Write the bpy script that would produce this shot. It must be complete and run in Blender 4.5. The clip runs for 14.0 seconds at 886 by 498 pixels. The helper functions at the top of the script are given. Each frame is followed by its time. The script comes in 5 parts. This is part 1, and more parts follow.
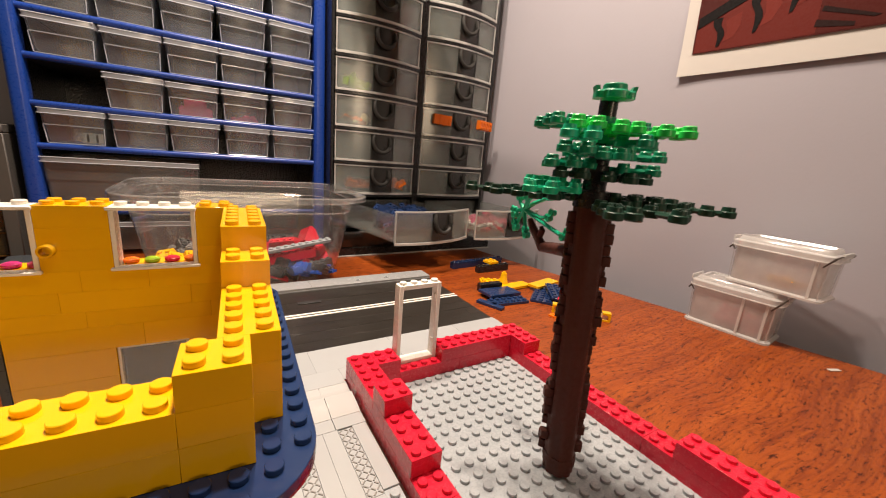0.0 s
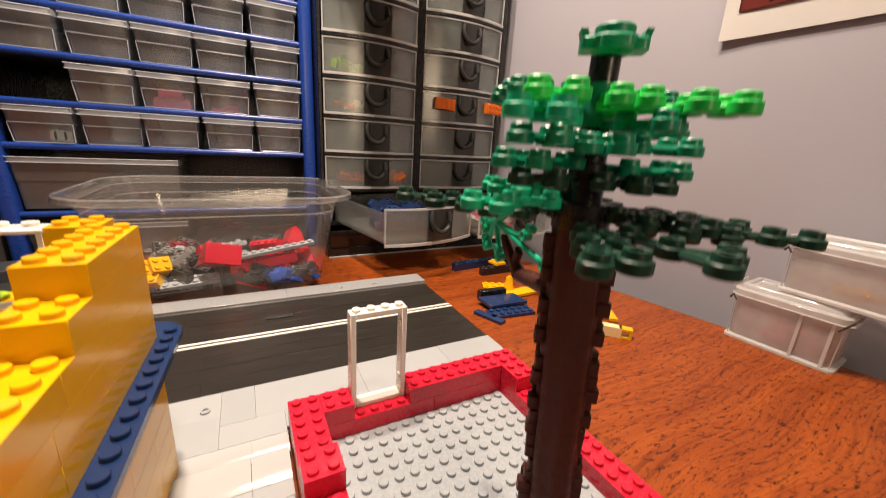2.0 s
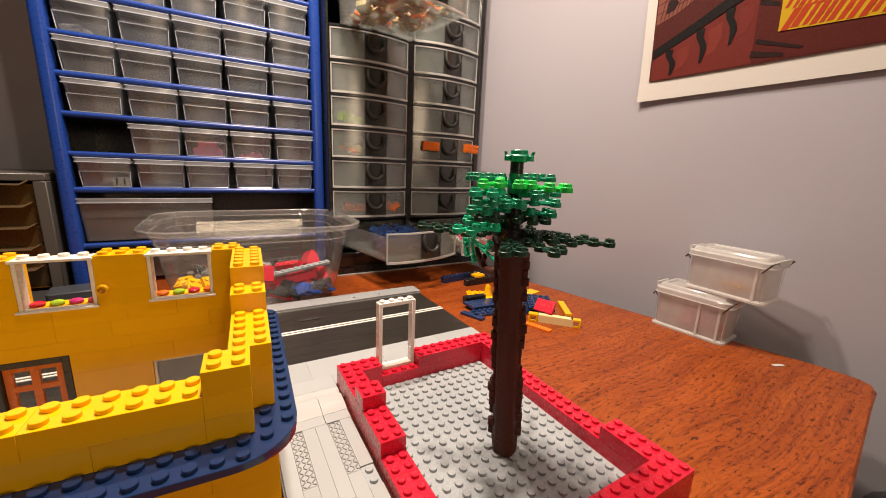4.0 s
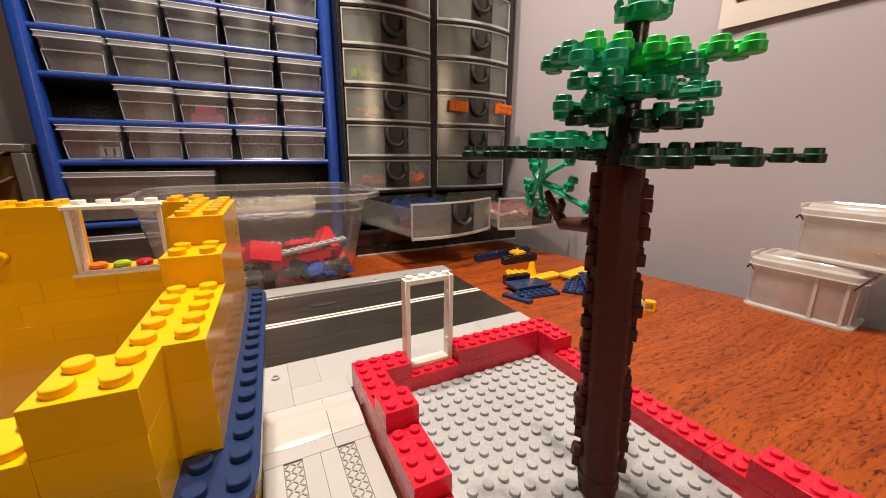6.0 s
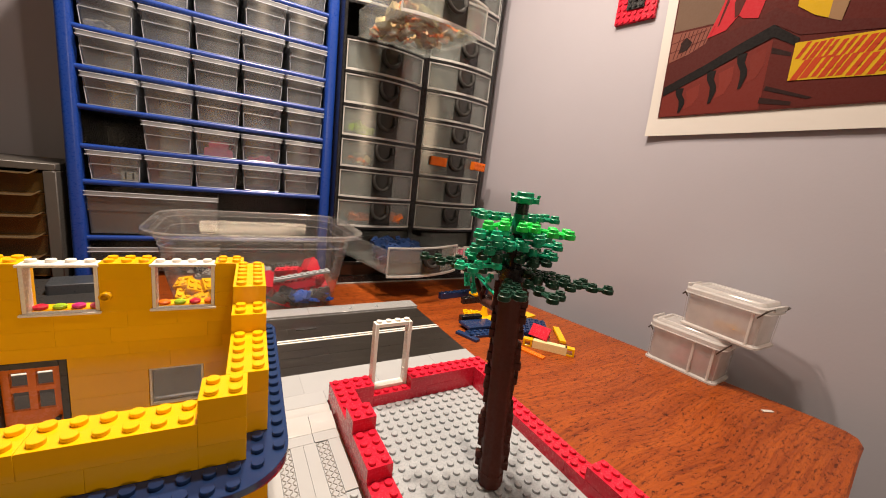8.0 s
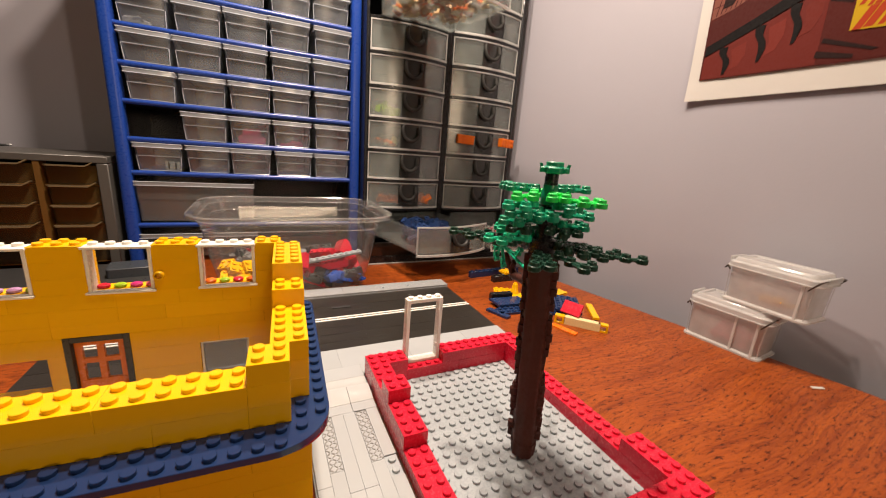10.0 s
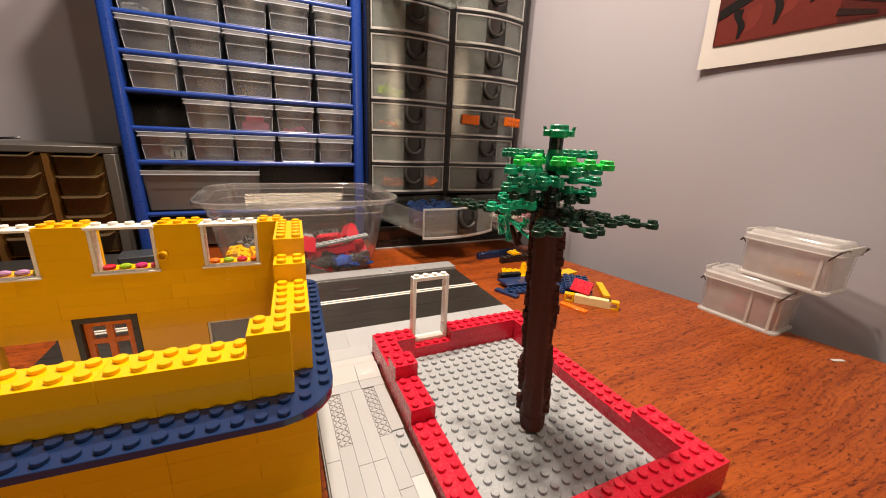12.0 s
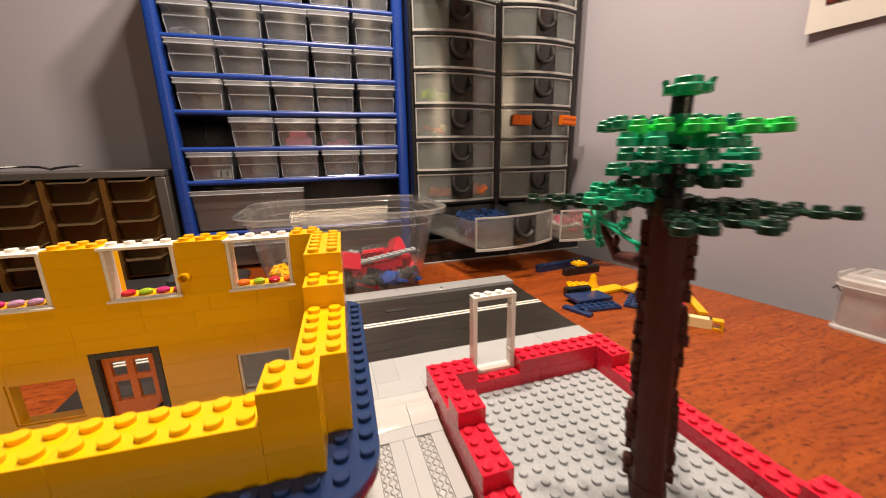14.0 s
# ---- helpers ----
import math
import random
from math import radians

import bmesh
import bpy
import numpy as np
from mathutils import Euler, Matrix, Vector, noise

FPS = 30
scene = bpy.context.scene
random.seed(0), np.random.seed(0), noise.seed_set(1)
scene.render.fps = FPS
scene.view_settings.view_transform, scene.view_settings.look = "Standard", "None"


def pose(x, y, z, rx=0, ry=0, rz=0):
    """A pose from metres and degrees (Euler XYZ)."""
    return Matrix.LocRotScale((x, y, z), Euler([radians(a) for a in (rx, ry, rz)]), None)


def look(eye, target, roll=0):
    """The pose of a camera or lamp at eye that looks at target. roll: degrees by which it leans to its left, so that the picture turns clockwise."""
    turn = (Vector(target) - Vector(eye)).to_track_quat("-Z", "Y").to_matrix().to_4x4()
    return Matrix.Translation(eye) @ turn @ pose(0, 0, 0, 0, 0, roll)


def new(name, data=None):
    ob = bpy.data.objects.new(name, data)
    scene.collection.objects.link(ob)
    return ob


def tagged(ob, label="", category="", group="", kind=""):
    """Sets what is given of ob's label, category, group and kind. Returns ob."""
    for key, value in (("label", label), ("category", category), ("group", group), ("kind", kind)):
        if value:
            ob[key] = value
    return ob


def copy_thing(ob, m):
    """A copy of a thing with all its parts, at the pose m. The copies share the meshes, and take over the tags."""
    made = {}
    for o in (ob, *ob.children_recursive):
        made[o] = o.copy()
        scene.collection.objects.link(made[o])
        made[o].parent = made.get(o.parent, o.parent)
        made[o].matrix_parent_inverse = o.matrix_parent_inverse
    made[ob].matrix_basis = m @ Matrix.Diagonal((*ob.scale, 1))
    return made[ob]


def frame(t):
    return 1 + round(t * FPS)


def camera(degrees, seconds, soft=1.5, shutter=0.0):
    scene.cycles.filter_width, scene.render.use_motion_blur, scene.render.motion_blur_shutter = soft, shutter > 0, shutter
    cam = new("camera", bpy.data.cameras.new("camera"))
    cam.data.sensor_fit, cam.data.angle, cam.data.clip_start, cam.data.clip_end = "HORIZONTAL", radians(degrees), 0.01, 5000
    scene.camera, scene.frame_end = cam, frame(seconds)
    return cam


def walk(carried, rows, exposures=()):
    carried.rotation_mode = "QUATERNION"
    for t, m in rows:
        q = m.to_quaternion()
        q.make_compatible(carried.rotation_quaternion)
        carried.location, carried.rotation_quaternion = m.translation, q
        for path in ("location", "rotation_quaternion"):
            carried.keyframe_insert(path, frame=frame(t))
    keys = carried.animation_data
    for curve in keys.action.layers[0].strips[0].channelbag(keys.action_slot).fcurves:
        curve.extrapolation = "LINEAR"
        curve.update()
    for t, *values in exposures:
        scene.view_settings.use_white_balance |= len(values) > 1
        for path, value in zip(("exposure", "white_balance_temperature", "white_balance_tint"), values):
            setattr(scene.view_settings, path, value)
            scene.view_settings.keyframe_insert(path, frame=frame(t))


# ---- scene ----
cam = camera(99.7, 14.0, 1.0, 0.5)
PATH = [
    (0, (-0.069, -0.216, 0.151), (0.968, 1.427, -0.322), 4.9),
    (0.5, (-0.069, -0.211, 0.146), (0.862, 1.494, -0.33), 2.3),
    (0.7, (-0.0692, -0.212, 0.1498), (0.7999, 1.55, -0.2241), -0.05),
    (1, (-0.06, -0.199, 0.151), (0.84, 1.56, -0.159), -0.4),
    (1.3, (-0.0544, -0.1847, 0.1464), (0.7015, 1.6026, -0.3379), -0.39),
    (1.5, (-0.0332, -0.1808, 0.152), (0.7517, 1.5705, -0.4062), 1.42),
    (1.7, (-0.0191, -0.1853, 0.1507), (0.886, 1.5127, -0.395), 2.15),
    (2, (-0.011, -0.184, 0.156), (0.901, 1.51, -0.391), 3.5),
    (2.2, (-0.018, -0.195, 0.166), (0.893, 1.523, -0.301), 2.2),
    (4.3, (-0.068, -0.271, 0.174), (0.933, 1.408, -0.251), 2.4),
    (4.5, (-0.066, -0.271, 0.167), (0.917, 1.412, -0.283), 1.8),
    (5, (-0.057, -0.249, 0.171), (0.895, 1.455, -0.266), 0.3),
    (5.5, (-0.051, -0.219, 0.152), (0.796, 1.509, -0.39), -0.1),
    (5.7, (-0.0519, -0.2094, 0.1421), (0.838, 1.4548, -0.5201), 1.43),
    (6, (-0.0418, -0.1998, 0.139), (0.8395, 1.5243, -0.3533), 0.35),
    (6.2, (-0.0448, -0.2114, 0.142), (0.9014, 1.4593, -0.4178), 1.51),
    (6.5, (-0.0481, -0.2194, 0.1559), (0.9014, 1.4575, -0.3761), 4.54),
    (7, (-0.052, -0.233, 0.161), (0.971, 1.433, -0.258), 4.8),
    (7.5, (-0.06, -0.25, 0.17), (0.949, 1.419, -0.273), 5.6),
    (7.7, (-0.068, -0.268, 0.189), (0.936, 1.417, -0.202), 6.5),
    (9.8, (-0.072, -0.27, 0.187), (0.841, 1.45, -0.268), 5.3),
    (10, (-0.07, -0.271, 0.185), (0.787, 1.466, -0.313), 4.4),
    (10.5, (-0.068, -0.272, 0.181), (0.763, 1.47, -0.344), 3.4),
    (11, (-0.067, -0.274, 0.18), (0.806, 1.443, -0.357), 3.9),
    (11.5, (-0.067, -0.275, 0.179), (0.786, 1.454, -0.352), 3.3),
    (12, (-0.065, -0.271, 0.175), (0.741, 1.471, -0.386), 2.6),
    (12.5, (-0.064, -0.268, 0.172), (0.723, 1.487, -0.378), 1.7),
    (13, (-0.071, -0.268, 0.185), (0.713, 1.501, -0.32), 3.6),
    (13.5, (-0.07, -0.249, 0.184), (0.66, 1.581, -0.161), 2.0),
    (13.7, (-0.055, -0.2416, 0.1662), (0.583, 1.6007, -0.2796), -1.31),
    (14, (-0.057, -0.222, 0.16), (0.533, 1.624, -0.332), -1.1),
]
walk(cam, [(t, look(eye, target, roll)) for t, eye, target, roll in PATH])

# ---- world and light ----
world = bpy.data.worlds.new("world")
scene.world = world
world.use_nodes = True
world.node_tree.nodes["Background"].inputs[0].default_value = (0.9, 0.8, 0.7, 1)
world.node_tree.nodes["Background"].inputs[1].default_value = 0.05


def area_lamp(name, eye, target, size, watts, colour, spread=180):
    data = bpy.data.lights.new(name, "AREA")
    data.shape, data.size, data.energy, data.color, data.spread = "DISK", size, watts, colour, radians(spread)
    ob = new(name, data)
    ob.matrix_world = look(eye, target)
    return ob


area_lamp("desk_lamp", (-0.005, 0.155, 0.76), (0.03, 0.06, 0.0), 0.042, 5.6, (1.0, 0.81, 0.66))
area_lamp("overhead_lamp", (0.048, 0.04, 0.95), (-0.04, 0.10, 0.0), 0.05, 6.8, (1.0, 0.81, 0.66), 150)
area_lamp("ceiling_lamp", (0.14, -0.43, 1.14), (0.05, 0.0, 0.05), 0.028, 2.6, (1.0, 0.80, 0.63))
# added soft fill from low in front, no real fixture; brightens near-facing sides
area_lamp("front_fill", (0.05, -1.25, 0.42), (0.05, 0.3, 0.15), 0.35, 2.9, (1.0, 0.74, 0.50))

# ---- materials ----
U, B, P = 0.008, 0.0096, 0.0032


def nodes_of(name):
    m = bpy.data.materials.new(name)
    m.use_nodes = True
    nt = m.node_tree
    return m, nt, nt.nodes, nt.links, nt.nodes["Principled BSDF"]


def texture(nt, kind, scale, detail=4.0, stretch=(1, 1, 1), rough=0.55):
    co = nt.nodes.new("ShaderNodeTexCoord")
    mp = nt.nodes.new("ShaderNodeMapping")
    mp.inputs["Scale"].default_value = stretch
    tx = nt.nodes.new("ShaderNodeTex" + kind)
    tx.inputs["Scale"].default_value = scale
    if kind == "Noise":
        tx.inputs["Detail"].default_value = detail
        tx.inputs["Roughness"].default_value = rough
    nt.links.new(co.outputs["Object"], mp.inputs[0])
    nt.links.new(mp.outputs[0], tx.inputs["Vector"])
    return tx


def ramp(nt, src, stops):
    r = nt.nodes.new("ShaderNodeValToRGB")
    els = r.color_ramp.elements
    while len(els) < len(stops):
        els.new(0.5)
    for e, (pos, col) in zip(els, stops):
        e.position, e.color = pos, (*col, 1)
    nt.links.new(src, r.inputs[0])
    return r


def bump(nt, src, strength, distance, bsdf):
    b = nt.nodes.new("ShaderNodeBump")
    b.inputs["Strength"].default_value, b.inputs["Distance"].default_value = strength, distance
    nt.links.new(src, b.inputs["Height"])
    nt.links.new(b.outputs[0], bsdf.inputs["Normal"])


def plastic(name, col, rough=0.22, vary=0.12, trans=0.0, spec=0.5):
    """Moulded plastic: faint colour drift from piece to piece, scuffs in the gloss, slight waviness."""
    m, nt, n, l, p = nodes_of(name)
    info = n.new("ShaderNodeObjectInfo")
    tx = texture(nt, "Noise", 60, 5)
    mix = n.new("ShaderNodeMixRGB")
    mix.inputs[1].default_value = (*[c * (1 - vary) for c in col], 1)
    mix.inputs[2].default_value = (*[min(1, c * (1 + vary)) for c in col], 1)
    add = n.new("ShaderNodeMath")
    add.operation = "MULTIPLY_ADD"
    l.new(tx.outputs[0], add.inputs[0])
    add.inputs[1].default_value = 0.5
    mul = n.new("ShaderNodeMath")
    mul.operation = "MULTIPLY"
    l.new(info.outputs["Random"], mul.inputs[0])
    mul.inputs[1].default_value = 0.6
    l.new(mul.outputs[0], add.inputs[2])
    l.new(add.outputs[0], mix.inputs[0])
    l.new(mix.outputs[0], p.inputs["Base Color"])
    sc = texture(nt, "Noise", 420, 6, (1, 1, 1), 0.7)
    rr = n.new("ShaderNodeMapRange")
    rr.inputs["From Min"].default_value, rr.inputs["From Max"].default_value = 0.35, 0.75
    rr.inputs["To Min"].default_value, rr.inputs["To Max"].default_value = rough * 0.8, rough * 1.7
    l.new(sc.outputs[0], rr.inputs[0])
    l.new(rr.outputs[0], p.inputs["Roughness"])
    wave = texture(nt, "Noise", 130, 2)
    bump(nt, wave.outputs[0], 0.08, 0.0004, p)
    p.inputs["Specular IOR Level"].default_value = spec
    if trans:
        p.inputs["Transmission Weight"].default_value = trans
    return m


def clear_plastic(name, haze, tint, milk_col, gloss_rough=0.06, gloss=0.5, least=0.06):
    """Thin see-through plastic: lets light pass, with a hazy part and a gloss that grows at grazing angles."""
    m, nt, n, l, p = nodes_of(name)
    out = n["Material Output"]
    tr = n.new("ShaderNodeBsdfTransparent")
    tr.inputs[0].default_value = (*tint, 1)
    di = n.new("ShaderNodeBsdfDiffuse")
    tl = n.new("ShaderNodeBsdfTranslucent")
    for s in (di, tl):
        s.inputs[0].default_value = (*milk_col, 1)
    milk = n.new("ShaderNodeMixShader")
    milk.inputs[0].default_value = 0.35
    l.new(di.outputs[0], milk.inputs[1])
    l.new(tl.outputs[0], milk.inputs[2])
    body = n.new("ShaderNodeMixShader")
    tx = texture(nt, "Noise", 90, 5)
    mr = n.new("ShaderNodeMapRange")
    mr.inputs["To Min"].default_value, mr.inputs["To Max"].default_value = haze * 0.85, min(1, haze * 1.15)
    l.new(tx.outputs[0], mr.inputs[0])
    l.new(mr.outputs[0], body.inputs[0])
    l.new(tr.outputs[0], body.inputs[1])
    l.new(milk.outputs[0], body.inputs[2])
    gl = n.new("ShaderNodeBsdfGlossy")
    gl.inputs["Roughness"].default_value = gloss_rough
    lw = n.new("ShaderNodeLayerWeight")
    lw.inputs[0].default_value = 0.5
    pw = n.new("ShaderNodeMath")
    pw.operation = "POWER"
    l.new(lw.outputs["Facing"], pw.inputs[0])
    pw.inputs[1].default_value = 4.0
    ma = n.new("ShaderNodeMath")
    ma.operation = "MULTIPLY_ADD"
    l.new(pw.outputs[0], ma.inputs[0])
    ma.inputs[1].default_value, ma.inputs[2].default_value = gloss, least
    top = n.new("ShaderNodeMixShader")
    l.new(ma.outputs[0], top.inputs[0])
    l.new(body.outputs[0], top.inputs[1])
    l.new(gl.outputs[0], top.inputs[2])
    l.new(top.outputs[0], out.inputs[0])
    return m


RED = plastic("red_plastic", (0.56, 0.012, 0.035))
YELLOW = plastic("yellow_plastic", (0.80, 0.435, 0.004), 0.14, 0.06)
NAVY = plastic("navy_plastic", (0.013, 0.032, 0.10), 0.16)
BLUE = plastic("blue_plastic", (0.02, 0.09, 0.45), 0.25)
GREY = plastic("light_grey_plastic", (0.355, 0.385, 0.405), 0.24, 0.05)
PALETILE = plastic("near_white_tile_plastic", (0.50, 0.51, 0.51), 0.2, 0.05)
TILE = plastic("pale_grey_tile_plastic", (0.375, 0.395, 0.405), 0.16, 0.06)
DARK = plastic("dark_grey_plastic", (0.035, 0.035, 0.035), 0.3)
BLACK = plastic("black_plastic", (0.012, 0.012, 0.013), 0.25)
HANDLE = plastic("matt_black_handle_plastic", (0.026, 0.025, 0.023), 0.5, 0.1, 0.0, 0.3)
def road_plastic():
    """Worn black tiles: fine scratches along the road that catch the light."""
    m = plastic("road_black_plastic", (0.019, 0.0165, 0.0135), 0.3, 0.12, 0.0, 0.45)
    nt = m.node_tree
    p = nt.nodes["Principled BSDF"]
    sc = texture(nt, "Noise", 1.0, 4, (22, 900, 900), 0.65)
    c = ramp(nt, sc.outputs[0], [(0.0, (0.30, 0.30, 0.30)), (0.55, (0.30, 0.30, 0.30)), (0.72, (0.55, 0.55, 0.55)), (1.0, (0.7, 0.7, 0.7))])
    nt.links.new(c.outputs[0], p.inputs["Roughness"])
    tone = ramp(nt, sc.outputs[0], [(0.0, (0.015, 0.0125, 0.0105)), (0.52, (0.021, 0.018, 0.015)), (0.66, (0.034, 0.030, 0.026)), (0.75, (0.085, 0.078, 0.07)), (1.0, (0.1, 0.09, 0.08))])
    nt.links.new(tone.outputs[0], p.inputs["Base Color"])
    bump(nt, sc.outputs[0], 0.25, 0.0004, p)
    return m


ROAD = road_plastic()
SLOPE = plastic("glossy_pale_grey_plastic", (0.44, 0.45, 0.45), 0.1, 0.03)
KERB = plastic("mid_grey_plastic", (0.30, 0.31, 0.315), 0.2, 0.03)
WHITE = plastic("white_plastic", (0.80, 0.78, 0.72), 0.22, 0.03)
BROWN = plastic("brown_plastic", (0.066, 0.0175, 0.0105), 0.50, 0.06, 0.0, 0.35)
DKRED = plastic("dark_red_plastic", (0.25, 0.01, 0.015))
ORANGE = plastic("orange_plastic", (0.75, 0.16, 0.01))
DOORORANGE = plastic("door_orange_plastic", (0.68, 0.165, 0.012))
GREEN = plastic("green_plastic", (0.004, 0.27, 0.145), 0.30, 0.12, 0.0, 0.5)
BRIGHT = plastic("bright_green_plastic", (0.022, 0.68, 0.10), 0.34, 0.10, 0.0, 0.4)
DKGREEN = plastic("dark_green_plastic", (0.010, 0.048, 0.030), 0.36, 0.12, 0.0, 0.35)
TEAL = plastic("sea_green_plastic", (0.010, 0.52, 0.28), 0.36, 0.12, 0.0, 0.4)
LIME = plastic("lime_plastic", (0.35, 0.55, 0.02))
PINK = plastic("pink_plastic", (0.74, 0.10, 0.21))
MAGENTA = plastic("magenta_plastic", (0.55, 0.03, 0.18))
LILAC = plastic("lilac_plastic", (0.45, 0.25, 0.45))
TAN = plastic("tan_plastic", (0.62, 0.42, 0.22))
CREAM = plastic("cream_plastic", (0.80, 0.66, 0.34))
FRAMEBLUE = plastic("blue_frame_plastic", (0.009, 0.042, 0.25), 0.28, 0.06)
CLEAR = clear_plastic("clear_bin_plastic", 0.09, (0.96, 0.95, 0.94), (0.80, 0.78, 0.75), 0.10, 0.9, 0.08)
CLEARRIM = clear_plastic("clear_rim_plastic", 0.12, (0.95, 0.95, 0.94), (0.95, 0.94, 0.92), 0.10, 0.95, 0.10)
RIMEDGE = clear_plastic("clear_rim_edge_plastic", 0.16, (0.95, 0.95, 0.94), (0.95, 0.94, 0.92), 0.06, 0.9)
FROST = clear_plastic("frosted_drawer_plastic", 0.19, (0.88, 0.90, 0.89), (0.56, 0.60, 0.58), 0.22, 0.4)
# dark tint paints the shade of the handle recess into the drawer's middle
FROSTSHADE = clear_plastic("recess_shaded_drawer_middle", 0.30, (0.20, 0.195, 0.19), (0.10, 0.098, 0.092), 0.2, 0.25)
FROSTBOX = clear_plastic("frosted_box_plastic", 0.26, (0.74, 0.74, 0.74), (0.50, 0.50, 0.49), 0.2, 0.35)
BINCLEAR = clear_plastic("hazy_clear_bin_plastic", 0.16, (0.92, 0.93, 0.94), (0.62, 0.68, 0.74), 0.28, 0.4, 0.10)
MILKY = clear_plastic("milky_box_plastic", 0.58, (0.70, 0.70, 0.70), (0.93, 0.92, 0.90), 0.10, 0.7)
BOXBODY = clear_plastic("hazy_box_plastic", 0.36, (0.80, 0.79, 0.79), (0.95, 0.93, 0.91), 0.10, 0.55)
LIPCLEAR = clear_plastic("pale_lip_plastic", 0.6, (0.85, 0.85, 0.84), (0.85, 0.84, 0.82), 0.16, 0.4)
BINLIP = clear_plastic("bin_lip_plastic", 0.30, (0.88, 0.89, 0.91), (0.82, 0.85, 0.89), 0.14, 0.8)
AMBER = clear_plastic("amber_drawer_plastic", 0.55, (0.46, 0.33, 0.15), (0.115, 0.072, 0.024), 0.2, 0.35)
AMBERBAR = clear_plastic("amber_bar_plastic", 0.6, (0.60, 0.36, 0.13), (0.30, 0.155, 0.04), 0.2, 0.4)
# bluish white that paints lamp glints along the rack bins' edges
BINGLINT = clear_plastic("painted_rim_glint_plastic", 0.7, (0.88, 0.90, 0.93), (0.88, 0.92, 0.98), 0.1, 0.8)
PULL = clear_plastic("pale_amber_pull_plastic", 0.5, (0.6, 0.46, 0.27), (0.36, 0.27, 0.15), 0.2, 0.5)
SMOKE = clear_plastic("smoky_front_plastic", 0.25, (0.30, 0.27, 0.25), (0.07, 0.05, 0.04), 0.08, 0.7, 0.06)
PANE = clear_plastic("clear_pane_plastic", 0.01, (0.95, 0.95, 0.95), (0.8, 0.8, 0.8), 0.04, 0.2, 0.02)
CASE = plastic("organiser_grey_plastic", (0.070, 0.066, 0.060), 0.35)
SLATE = plastic("blue_grey_plastic", (0.045, 0.052, 0.06), 0.3)
TREAD = plastic("tread_grey_plastic", (0.20, 0.195, 0.185), 0.3)


def wood_material():
    """Orange-brown laminate: grain in streaks that bend into arches, short dark pores along it, dents and scratches."""
    m, nt, n, l, p = nodes_of("orange_brown_wood_laminate")
    co = n.new("ShaderNodeTexCoord")

    def shifted(src, scale, amount):
        warp = n.new("ShaderNodeTexNoise")
        warp.inputs["Scale"].default_value, warp.inputs["Detail"].default_value = scale, 2.0
        l.new(co.outputs["Object"], warp.inputs["Vector"])
        add = n.new("ShaderNodeVectorMath")
        add.operation = "MULTIPLY_ADD"
        l.new(warp.outputs["Color"], add.inputs[0])
        add.inputs[1].default_value = amount
        l.new(src, add.inputs[2])
        return add.outputs[0]
    bent = shifted(shifted(co.outputs["Object"], 4.5, (0.02, 0.055, 0)), 30.0, (0.004, 0.003, 0))

    def streak(rot, sx, sy, detail, rough):
        mp = n.new("ShaderNodeMapping")
        mp.inputs["Rotation"].default_value = (0, 0, radians(rot))
        mp.inputs["Scale"].default_value = (sx, sy, 1)
        l.new(bent, mp.inputs[0])
        g = n.new("ShaderNodeTexNoise")
        g.inputs["Scale"].default_value, g.inputs["Detail"].default_value, g.inputs["Roughness"].default_value = 1.0, detail, rough
        l.new(mp.outputs[0], g.inputs["Vector"])
        return g
    g = streak(-8, 9, 130, 8, 0.72)
    pores = streak(-4, 120, 380, 7, 0.78)
    lines = streak(-9, 20, 420, 3, 0.6)
    c = ramp(nt, g.outputs[0], [(0.28, (0.205, 0.038, 0.006)), (0.42, (0.268, 0.054, 0.0068)), (0.56, (0.31, 0.066, 0.008)), (0.74, (0.36, 0.086, 0.011))])
    d = ramp(nt, pores.outputs[0], [(0.0, (0.07, 0.05, 0.04)), (0.39, (0.21, 0.145, 0.12)), (0.475, (1, 1, 1)), (1.0, (1, 1, 1))])
    k = ramp(nt, lines.outputs[0], [(0.0, (0.40, 0.30, 0.26)), (0.38, (0.55, 0.44, 0.40)), (0.50, (1, 1, 1)), (1.0, (1, 1, 1))])
    blot = texture(nt, "Noise", 34, 9, (1, 1.5, 1), 0.78)
    e = ramp(nt, blot.outputs[0], [(0.0, (1, 1, 1)), (0.585, (1, 1, 1)), (0.665, (0.40, 0.33, 0.30)), (1.0, (0.2, 0.16, 0.16))])
    bands = streak(-6, 3, 38, 3, 0.5)
    f = ramp(nt, bands.outputs[0], [(0.30, (0.80, 0.75, 0.72)), (0.5, (1, 1, 1)), (0.70, (1.10, 1.12, 1.14))])
    src = c
    for fac, o in ((1.0, d), (0.6, k), (0.8, e), (0.9, f)):
        mul = n.new("ShaderNodeMixRGB")
        mul.blend_type = "MULTIPLY"
        mul.inputs[0].default_value = fac
        l.new(src.outputs[0], mul.inputs[1])
        l.new(o.outputs[0], mul.inputs[2])
        src = mul
    l.new(src.outputs[0], p.inputs["Base Color"])
    rr = n.new("ShaderNodeMapRange")
    rr.inputs["To Min"].default_value, rr.inputs["To Max"].default_value = 0.28, 0.5
    l.new(blot.outputs[0], rr.inputs[0])
    l.new(rr.outputs[0], p.inputs["Roughness"])
    p.inputs["Specular IOR Level"].default_value = 0.3
    bump(nt, pores.outputs[0], 0.3, 0.0006, p)
    return m


